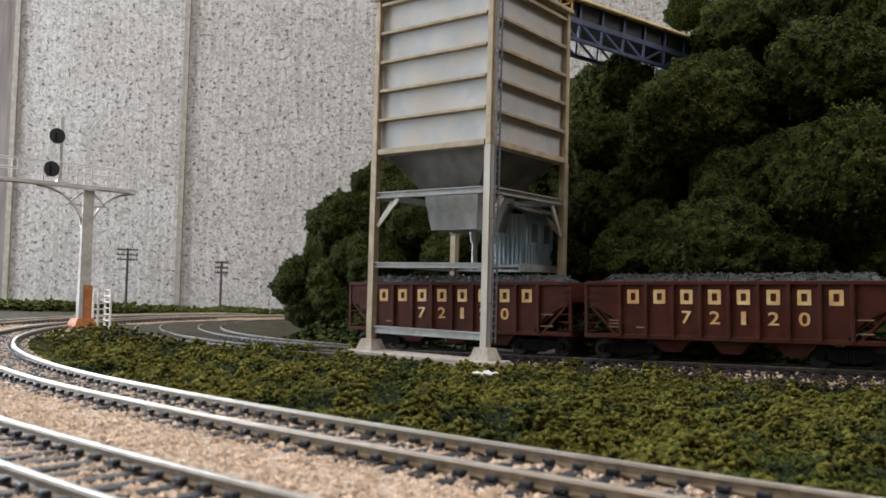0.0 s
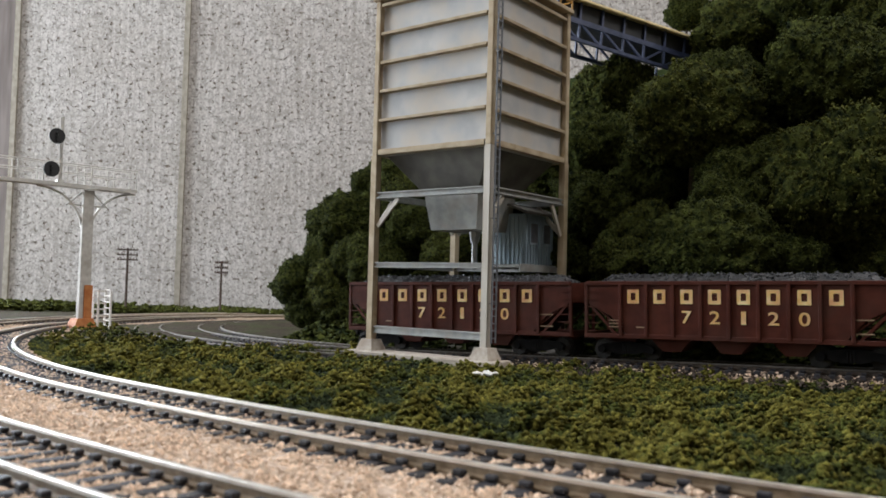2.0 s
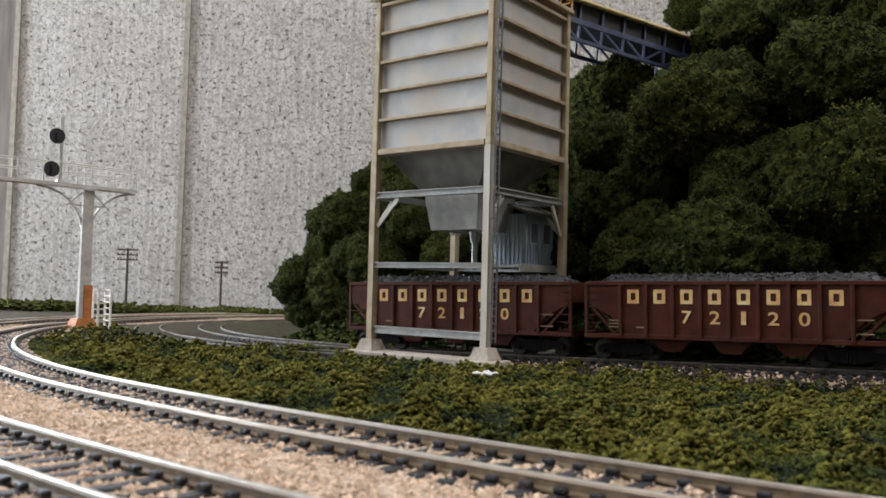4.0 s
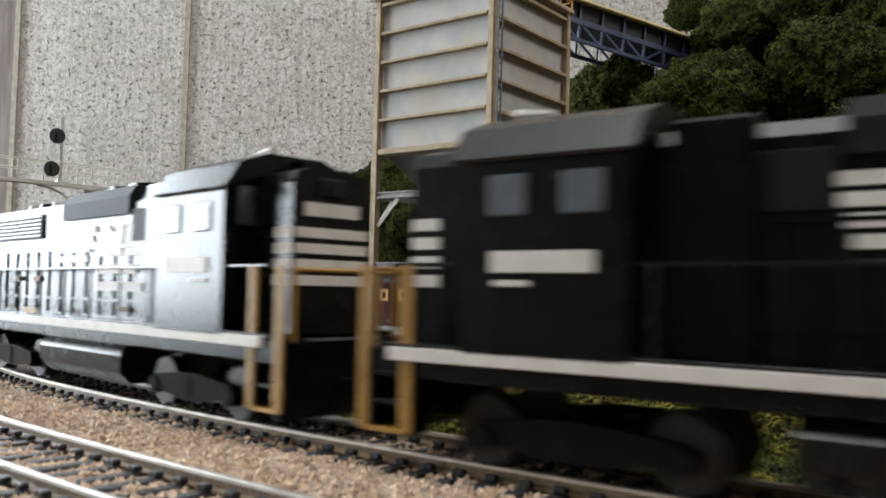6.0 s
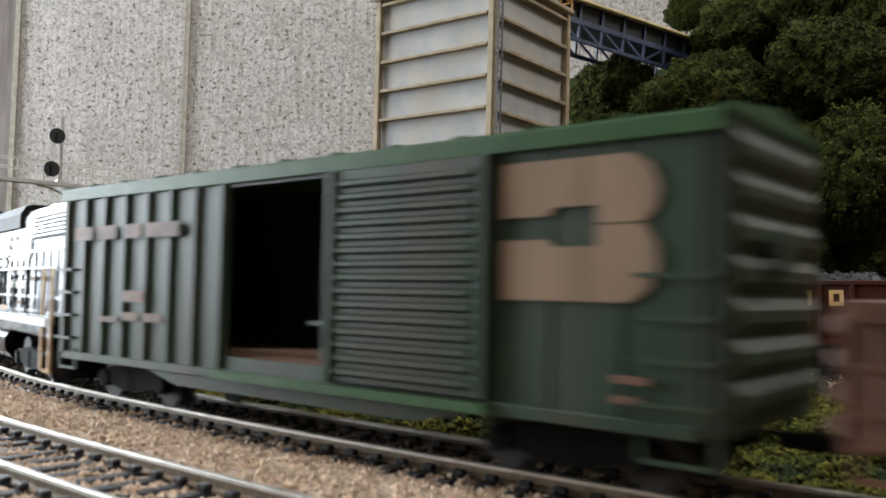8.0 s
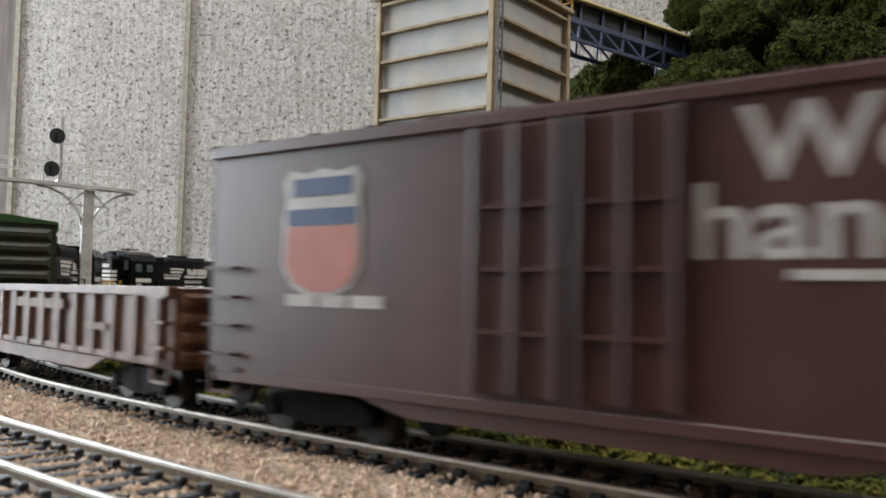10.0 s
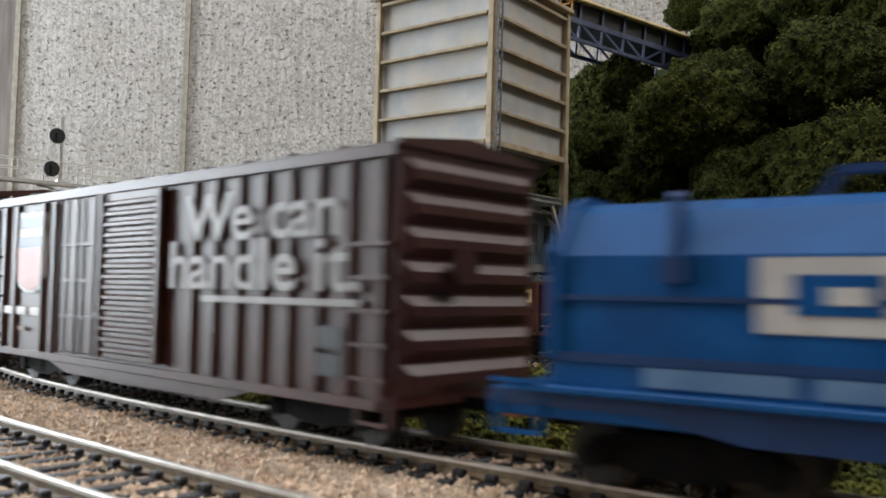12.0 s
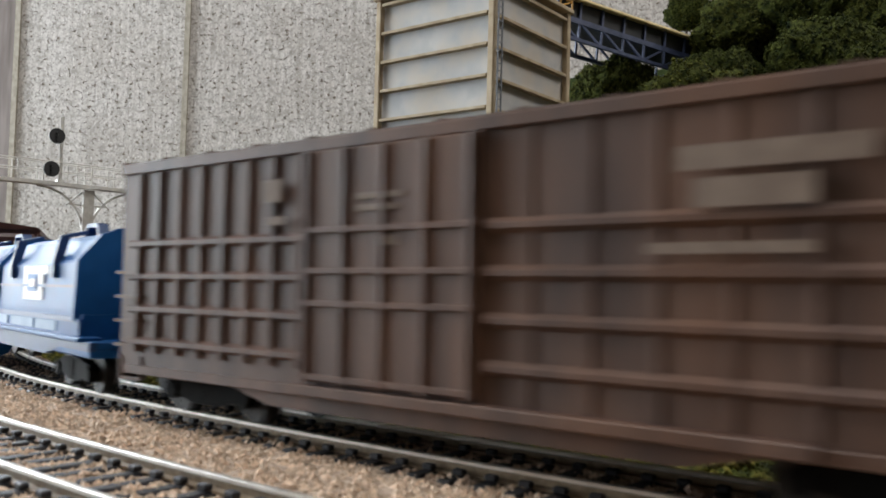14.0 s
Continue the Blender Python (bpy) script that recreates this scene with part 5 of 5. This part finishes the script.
def ribbed_boxcar():
    L, W, z0, z1 = 160.0, 17.0, 8.0, 48.3
    h = L / 2
    root = thing("red_ribbed_boxcar", "brown-red ribbed boxcar with mismatched doors and a white slogan", "boxcar")
    boxcar_shell(root, L, W, z0, z1, M_UPRED2, M_UPRED2, None, 1.8)
    running_gear(root, L)
    for side in (-1, 1):
        y = side * W
        side_ribs(root, [h - 3, h - 10.5, h - 18, h - 34.5, h - 41], y, side, z0 + 1, z1 - 2, M_UPRED2)
        side_ribs(root, [-h + 3 + i * 7.6 for i in range(8)], y, side, z0 + 1, z1 - 2, M_UPRED2)
        plug_door(root, h - 66.5, h - 46.5, y, side, z0 + 2, z1 - 2, M_UPRED2, 3)
        ribbed_door(root, h - 92.5, h - 67.5, y, side, z0 + 2, z1 - 2, M_UPRED2, 15)
        shield(root, side * (h - 27), y + side * .3, side, 34.2, 17.2, 19.5)
        for a, b, z, t in ((12, 18, 18, 2), (20, 26, 18, 2), (28, 34, 18, 2), (21, 26, 14, 1)):
            mark(root, side * (h - a), side * (h - b), y + side * .6, side, z, z + t, M_LETTER if t > 1 else M_BUFF)
        slogan(root, h - 124.5, y + side * 1.0, side, 33.6, M_WORNLETTER, 1.03)
        part("placard_board", Solid().box(side * (h - 143), side * (h - 149), y, y + side * 1.2, 12, 15.6), M_BLACK, root)
        part("placard_board", Solid().box(side * (h - 143), side * (h - 149), y, y + side * 1.2, 16.4, 20), M_BLACK, root)
        side_ladder(root, h - 8.5, h - .6, y, side, z0 + 4, 5, 5.2, M_UPRED2)
        side_ladder(root, -h + .6, -h + 8.5, y, side, z0 + 4, 5, 5.2, M_UPRED2)
    for e in (-1, 1):
        car_end(root, e, L, W, z0, z1, M_UPRED2, 7)
    return root, L


def coil_car():
    L, W = 172.0, 16.4
    h = L / 2
    root = thing("blue_coil_car", "bright blue coil car with two lift-off hoods and white emblems", "coil car")
    running_gear(root, L, 25, M_ORANGE)
    for side in (-1, 1):
        y = side * W
        # sill in the darker bracket blue, which puts the underframe's shade into its colour
        part("side_sill", Solid().prism([(-h, 11.0), (-h + 22, 11.0), (-h + 34, 8.6), (h - 34, 8.6), (h - 22, 11.0), (h, 11.0), (h, 13.0), (-h, 13.0)], y - side * 1.4, y + side * .2), M_DKBLUE, root)
        part("walkway", Solid().box(-h + 4, h - 4, y - side * 4, y + side * 1.6, 13.0, 14.0, .2), M_BLUE, root)
        part("side_panel", Solid().box(-h + 9, h - 9, y - side * 1.0, y - side * .2, 13.6, 18.0), M_BLUE, root)
        for a, b in ((22, 40), (42, 78), (84, 100), (104, 126), (128, 146)):
            mark(root, side * (h - a), side * (h - b), y - side * .2, side, 14.6, 17.0, M_PALEBLUE, "pale_lettering_bar")
        side_ladder(root, h - 8, h - 1, y, side, 14, 1, 4, M_BLUE)
    part("car_floor", Solid().box(-h, h, -W, W, 9.5, 11.5, .3), M_BLUE, root)
    for e in (-1, 1):
        part("end_step", Solid().box(e * (h - 10), e * h, -W, W, 11.4, 13.2, .3), M_BLUE, root)
        part("end_bulkhead", Solid().box(e * (h - 10), e * (h - 8.6), -W + 1, W - 1, 12, 19), M_BLUE, root)
    part("tank", Solid().tube((20, 10, 6), (32, 10, 6), 3.4), M_BLUE, root)
    prof = [(-16.0, 17.6), (-16.0, 20), (-15.5, 31), (-10.5, 37), (-6.5, 38.6), (6.5, 38.6), (10.5, 37), (15.5, 31), (16.0, 20), (16.0, 17.6)]
    for k, (a, b) in enumerate(((9.5, 83.0), (86.5, 160.0))):
        hood = part("hood", Solid().slab(prof, h - b, h - a), M_BLUE, root, "angular blue lift-off hood")
        for x in (h - a, h - b):
            o = 1.05
            part("hood_flange", Solid().slab([(y * o, 17.6 + (z - 17.6) * o) for y, z in prof], x - .7, x + .7), M_BLUE, hood)
        for side in (-1, 1):
            part("hood_bead", Solid().box(h - b, h - a, side * 15.6, side * 16.3, 25.2, 25.9), M_DKBLUE, hood)
            part("hood_bead", Solid().box(h - b, h - a, side * 15.9, side * 16.5, 17.2, 18.4), M_DKBLUE, hood)
            for q in (.22, .76):
                x = h - a - (b - a) * q
                part("lift_bracket", Solid().bar((x, side * 15.8, 30), (x, side * 14.0, 38), 2.4, 1.0, up=(1, 0, 0)).bar((x, side * 14.0, 38), (x + 2.5, side * 8, 39.4), 1.6, .9).box(x - 1.6, x + 1.6, side * 15.4, side * 17, 27.5, 30.5), M_DKBLUE, hood)
            # plain emblem: a white block with an overhanging bar, and a blue inset in it
            cx, y = side * (h - (46.5 if k == 0 else 125.5)), side * 15.7
            E = lambda q: cx - side * q
            white = part("emblem", Solid().prism([(E(-11), 21.8), (E(-11), 30.6), (E(11), 30.6), (E(11), 28.6), (E(7), 28.6), (E(7), 21.8)], y, y + side * .5), M_LETTER, hood, "plain white square emblem")
            part("emblem_inset", Solid().box(E(-7), E(2.5), y + side * .4, y + side * .7, 24, 28.6), M_BLUE, white)
            part("emblem_core", Solid().box(E(-3.5), E(1), y + side * .6, y + side * .9, 25.2, 27.2), M_LETTER, white)
        xm = h - (a + b) / 2
        part("lift_bail", Solid().bar((xm - 7, 0, 38), (xm - 4, 0, 42.5), 3, 1.0).bar((xm - 4, 0, 42.5), (xm + 4, 0, 42.5), 3, 1.0).bar((xm + 4, 0, 42.5), (xm + 7, 0, 38), 3, 1.0), M_DKBLUE, hood)
    return root, L


def brown_boxcar():
    L, W, z0, z1 = 172.0, 16.8, 8.4, 51.2
    h = L / 2
    root = thing("brown_boxcar", "dull brown exterior-post boxcar with dusty lettering", "boxcar")
    boxcar_shell(root, L, W, z0, z1, M_BROWNCAR, M_BROWNCAR, None, 1.8)
    running_gear(root, L)
    for side in (-1, 1):
        y = side * W
        side_ribs(root, [h - 6.5 - i * 7.0 for i in range(8)], y, side, z0 + 4, z1 - 2, M_BROWNCAR, 1.0, .9)
        for i in range(4):
            z = z0 + 5.0 + i * 6.7
            part("side_band", Solid().hexa([(h - 4, y, z), (h - 57, y, z), (h - 57, y, z + 2.2), (h - 4, y, z + 2.2)], [(h - 4, y + side * 1.1, z + .7), (h - 57, y + side * 1.1, z + .7), (h - 57, y + side * 1.1, z + 1.5), (h - 4, y + side * 1.1, z + 1.5)]), M_BROWNCAR, root)
        for i in range(4):
            z = z0 + 5.6 + i * 6.75
            part("side_band", Solid().hexa([(-h + 4, y, z), (h - 95, y, z), (h - 95, y, z + 2.4), (-h + 4, y, z + 2.4)], [(-h + 4, y + side * 1.2, z + .8), (h - 95, y + side * 1.2, z + .8), (h - 95, y + side * 1.2, z + 1.6), (-h + 4, y + side * 1.2, z + 1.6)]), M_BROWNCAR, root)
        door = part("door", Solid().box(h - 94, h - 58, y + side * .5, y + side * 1.5, z0 + 2, z1 - 2, .3), M_BROWNCAR, root)
        for z in (z0 + 2.4, z0 + 14.6, z0 + 20.0, z0 + 26.8):
            part("door_band", Solid().box(h - 94, h - 58, y + side * 1.4, y + side * 2.2, z, z + 1.1, .2), M_BROWNCAR, door)
        for x in (h - 93, h - 84.5, h - 76, h - 67.5, h - 59):
            part("locking_bar", Solid().tube((x, y + side * 2, z0 + 2), (x, y + side * 2, z1 - 2), .45, n=6), M_BROWNCAR, door)
        part("door_rail", Solid().box(h - 140, h - 57, y, y + side * 2.6, z0 - .2, z0 + 1.6, .2), M_BROWNCAR, root)
        side_ladder(root, h - 8.5, h - .6, y, side, z0 + 5, 4, 5.0, M_BROWNCAR)
        side_ladder(root, -h + .6, -h + 8.5, y, side, z0 + 5, 4, 5.0, M_BROWNCAR)
        side_ribs(root, [-h + 4 + i * 9.4 for i in range(9)], y, side, z0 + 2, z1 - 2, M_BROWNCAR, .7, .45)
        for a, b, z, t in ((47, 52, 41, 4), (48, 53, 37, 1.5), (70, 80, 40.5, 1), (70, 79, 38.6, 1), (75, 79, 33, 1.6), (124, 146, 41, 3), (126, 140, 36.5, 3.5), (120, 140, 31, 1.4)):
            mark(root, side * (h - a), side * (h - b), y + side * 1.6, side, z, z + t, M_DUST, "dusty_lettering_bar")
    for e in (-1, 1):
        car_end(root, e, L, W, z0, z1, M_BROWNCAR, 8)
    return root, L


def locomotive(nose):
    """A black road switcher; nose: +1 with its cab leading, -1 with its long hood leading."""
    L = 175.0
    h = L / 2
    root = thing("black_locomotive", "glossy black diesel locomotive with white stripes, " + ("cab leading" if nose > 0 else "long hood leading"), "locomotive", group="locomotives")
    X = lambda d: nose * (h - d)          # d: back from the cab end

    def bx(s, d0, d1, y0, y1, z0, z1, c=.3):
        return s.box(X(d0), X(d1), y0, y1, z0, z1, c)
    part("frame", bx(Solid(), 4, L - 4, -13.5, 13.5, 11.5, 15.5), M_LOCO, root)
    part("fuel_tank", Solid().slab([(-10, 3), (10, 3), (12.5, 5.5), (12.8, 9), (11, 11.5), (-11, 11.5), (-12.8, 9), (-12.5, 5.5)], X(66), X(112)), M_LOCO, root, "rounded black fuel tank")
    for side in (-1, 1):
        part("air_reservoir", Solid().tube((X(62), side * 11.5, 12.8), (X(112), side * 11.5, 12.8), 1.7), M_LOCO, root)
        part("sill_stripe", bx(Solid(), 9, L - 9, side * 13.4, side * 14.2, 14.0, 15.9, .1), M_WHITE, root, "white sill stripe")
        part("walkway", bx(Solid(), 7, L - 7, side * 8, side * 14.0, 15.6, 16.4, .1), M_LOCO, root)
    # cab, nose and hood
    part("short_hood", Solid().slab([(-8.4, 16), (8.4, 16), (8.4, 42), (7.4, 44), (4, 45), (-4, 45), (-7.4, 44), (-8.4, 42)], X(9), X(22)), M_LOCO, root, "tall black short hood")
    cab = part("cab", Solid().slab([(-14.2, 15.6), (14.2, 15.6), (14.2, 41), (11.5, 45.5), (6, 47.5), (-6, 47.5), (-11.5, 45.5), (-14.2, 41)], X(22), X(47)), M_LOCO, root, "black cab with pale side windows")
    part("cab_roof", Solid().slab([(-15, 41.5), (-12, 46), (-6, 48.2), (6, 48.2), (12, 46), (15, 41.5), (14.6, 41), (0, 47.6), (-14.6, 41)], X(20.5), X(48)), M_LOCO, cab)
    for side in (-1, 1):
        for a in (26.5, 37.8):
            part("cab_window", bx(Solid(), a, a + 6.0, side * 14.1, side * 14.6, 33.8, 39.2), M_GLASS, cab, "pale cab side window")
        part("number_bar", bx(Solid(), 27, 42.5, side * 14.2, side * 14.5, 26.4, 29.2, .05), M_WHITE, cab)
        part("lettering_bar", bx(Solid(), 27.5, 33, side * 14.2, side * 14.5, 24.6, 25.4, .05), M_WHITE, cab)
        part("front_window", Solid().box(X(22), X(21.4), side * 3, side * 11.5, 35, 42, .2), M_GLASS, cab)
    part("headlight", Solid().tube((X(9), 0, 41.5), (X(8), 0, 41.5), 1.5).box(X(9), X(8.4), -3, 3, 39.8, 43.2, .3), M_GRILLE, root, "dark twin headlight housing")
    part("equipment_box", Solid().box(X(51), X(61), -10.4, 10.4, 16, 45, .5), M_LOCO, root)
    part("long_hood", Solid().slab([(-8.6, 16), (8.6, 16), (8.6, 42.2), (7.6, 44), (4, 44.8), (-4, 44.8), (-7.6, 44), (-8.6, 42.2)], X(47), X(L - 11)), M_LOCO, root, "black long hood with door seams")
    part("brake_blister", Solid().slab([(-9.6, 39.5), (9.6, 39.5), (9.6, 43.4), (8, 45.9), (-8, 45.9), (-9.6, 43.4)], X(71), X(109)), M_GRILLE, root)
    for d in (80, 92):
        part("roof_fan", Solid().tube((X(d), 0, 45.6), (X(d), 0, 47.4), 5.2, 4.8, 18), M_LOCO, root)
    for d in (133, 142, 151):
        part("roof_fan", Solid().tube((X(d), 0, 44.5), (X(d), 0, 46.2), 3.8, 3.5, 18), M_LOCO if d == 142 else M_SILVER, root)
    part("exhaust", Solid().box(X(112), X(119), -2.5, 2.5, 43.5, 46.5, .4), M_LOCO, root)
    part("horn", Solid().tube((X(30), 3, 49.2), (X(24), 3, 49.4), .5, 1.0).tube((X(30), 3, 48), (X(30), 3, 49.2), .5), M_SILVER, root)
    for side in (-1, 1):
        y = side * 8.6
        gr = part("radiator_grille", bx(Solid(), 124, 160, y, y + side * .5, 35.6, 42.0, .1), M_GRILLE, root, "dark slatted radiator grille")
        for i in range(6):
            z = 36.2 + i
            part("grille_slat", bx(Solid(), 124.5, 159.5, y + side * .4, y + side * .9, z, z + .45, 0), M_LOCO, gr)
        part("intake_grille", bx(Solid(), 61, 70, y, y + side * .6, 33.5, 40.5, .1), M_GRILLE, root)
        for i in range(12):
            d = 63 + i * 8.0
            part("door_seam", bx(Solid(), d, d + .5, y - side * .2, y + side * .35, 17, 32, 0), M_GRILLE, root)
        part("door_rail", bx(Solid(), 61, 163, y, y + side * .5, 32.2, 32.8, 0), M_LOCO, root)
        part("hood_base_rail", bx(Solid(), 61, 163, y, y + side * .7, 20.2, 20.8, 0), M_LOCO, root)
        # side emblem: stripes and a block, the stripes towards the front of the run on the near side
        f = side
        m = (26.5 if nose < 0 else 18.0) * f
        for i in range(4):
            z = 36.9 - i * 2.3
            part("emblem_stripe", Solid().prism([(m - f * (.7 * i), z - .8), (m - f * (.7 * i), z + .8), (m - f * (25 - 1.6 * i - 1), z + .8), (m - f * (25 - 1.6 * i), z - .8)], y + side * .15, y + side * .45), M_WHITE, root, "white emblem stripe")
        part("emblem_block", Solid().prism([(m - f * a, b) for a, b in ((28, 37.4), (31.5, 37.4), (34.5, 35.4), (36, 37.4), (40, 37.4), (38.6, 30.4), (25.5, 30.4), (26, 32), (29.5, 32.4))], y + side * .15, y + side * .45), M_WHITE, root, "plain white emblem block")
        part("emblem_block", Solid().prism([(m - f * a, b) for a, b in ((41, 37.4), (51, 37.6), (52.6, 36.4), (52.6, 32), (50, 30.4), (39.6, 30.4))], y + side * .15, y + side * .45), M_WHITE, root, "plain white emblem block")
        for z in (26.4, 22.6):
            mark(root, m - f * 26, m - f * (46 if z > 25 else 49), y + side * .15, side, z, z + 2.0, M_WHITE, "lettering_bar")
        mark(root, m - f * 39, m - f * 44, y + side * .5, side, 18, 19.2, M_BUFF, "warning_mark")
        for d in (124, 138):
            mark(root, X(d), X(d + 5), y + side * .4, side, 24.5, 25.8, M_BUFF, "warning_mark")
        mark(root, X(112), X(120), side * 14.0, side, 16.6, 18.0, M_YELLOW, "yellow_marker")
        # handrails with stanchions
        hr = part("handrail", Solid().tube((X(9), side * 13.4, 27.5), (X(21), side * 13.4, 27.5), .35, n=6).tube((X(48), side * 13.4, 27.5), (X(L - 9), side * 13.4, 27.5), .35, n=6), M_LOCO, root)
        d = 50.0
        while d < L - 9:
            part("stanchion", Solid().tube((X(d), side * 13.6, 15), (X(d), side * 13.4, 27.5), .32, n=6), M_LOCO, hr)
            d += 15.2
        # steps at both corners with yellow edges
        for d in (4.0, L - 14.5):
            st = part("corner_steps", Solid().box(X(d), X(d + 8.5), side * 8.5, side * 9.2, 3.5, 15.6).box(X(d) - .3, X(d) + .3, side * 8.5, side * 13.6, 3.5, 15.6).box(X(d + 8.5) - .3, X(d + 8.5) + .3, side * 8.5, side * 13.6, 3.5, 15.6), M_LOCO, root)
            for z in (3.6, 7.6, 11.6):
                part("step_tread", bx(Solid(), d, d + 8.5, side * 9, side * 13.7, z, z + .7, .1), M_YELLOW if z < 4 else M_LOCO, st, "yellow-edged step" if z < 4 else "")
            for q in (d + .2, d + 8.3):
                part("step_handrail", Solid().bar((X(q), side * 13.6, 4), (X(q), side * 13.6, 27.5), 1.7, .7, up=(0, 1, 0)), M_YELLOW, st, "yellow step handrail")
    for d, e in ((4, nose), (L - 4, -nose)):
        x = X(d)
        part("pilot", Solid().box(x - e * 1.5, x, -13.4, 13.4, 2.5, 15.6, .4), M_LOCO, root, "black pilot plate")
        coupler(root, x, e)
        part("end_rail", Solid().tube((x, -11, 27), (x, 11, 27), .4).tube((x, -11, 15), (x, -11, 27), .4).tube((x, 11, 15), (x, 11, 27), .4), M_YELLOW, root)
    # striped ends of the two hoods
    for x, e, z, wd in ((X(9), nose, 24.4, 7.8), (X(L - 11), -nose, 24.4, 8.2)):
        for i in range(4):
            part("end_stripe", Solid().box(x, x + e * .35, -wd, wd, z + i * 2.75, z + i * 2.75 + 1.75), M_WHITE, root, "white end stripe")
            for side in (-1, 1):
                mark(root, x, x - e * 5, side * (8.4 if wd < 8 else 8.6), side, z + i * 2.75, z + i * 2.75 + 1.75, M_WHITE, "end_stripe")
        part("end_board", Solid().box(x, x + e * .35, -6, 6, z + 12.0, z + 14.4), M_WHITE, root)
    for ob in root.children:
        ob.scale = (1.04, 1.09, 1.09)
    for d in (38.0, 137.0):
        truck(root, X(d) * 1.04, base=15.0, r=5.4)
    return root, L * 1.04


TRAIN = []
for maker, middle in ((lambda: locomotive(-1), 276.5), (lambda: locomotive(1), 85.0), (green_boxcar, -84.9), (gondola, -254.6), (smooth_boxcar, -421.3), (ribbed_boxcar, -589.4), (coil_car, -770.0), (brown_boxcar, -950.6)):
    WHEELS.clear()
    car, length = maker()
    TRAIN.append((car, middle, length - 48.0, list(WHEELS)))


# ---- movement ----
SPEED = 138.4            # units of the plan a second; the cars' middles are given for the eighth second


def run_pose(s, base):
    """A car whose trucks stand on the main line, base apart, about s."""
    a, _ = main_line(s + base / 2)
    b, _ = main_line(s - base / 2)
    d = (a - b).normalized()
    m = (a + b) / 2
    return Matrix.Translation(m * U) @ d.to_track_quat("X", "Z").to_matrix().to_4x4()


def motions():
    for car, s, base, wheels in TRAIN:
        walk(car, [(k * 0.25, run_pose(s + SPEED * (k * 0.25 - 8.0), base)) for k in range(57)])
        for ws, (x, r) in wheels:
            turn = math.degrees(SPEED * 0.05 / r)
            walk(ws, [(k * 0.05, pose(x * U, 0, r * U, 0, (k * turn) % 360, 0)) for k in range(281)])


motions()
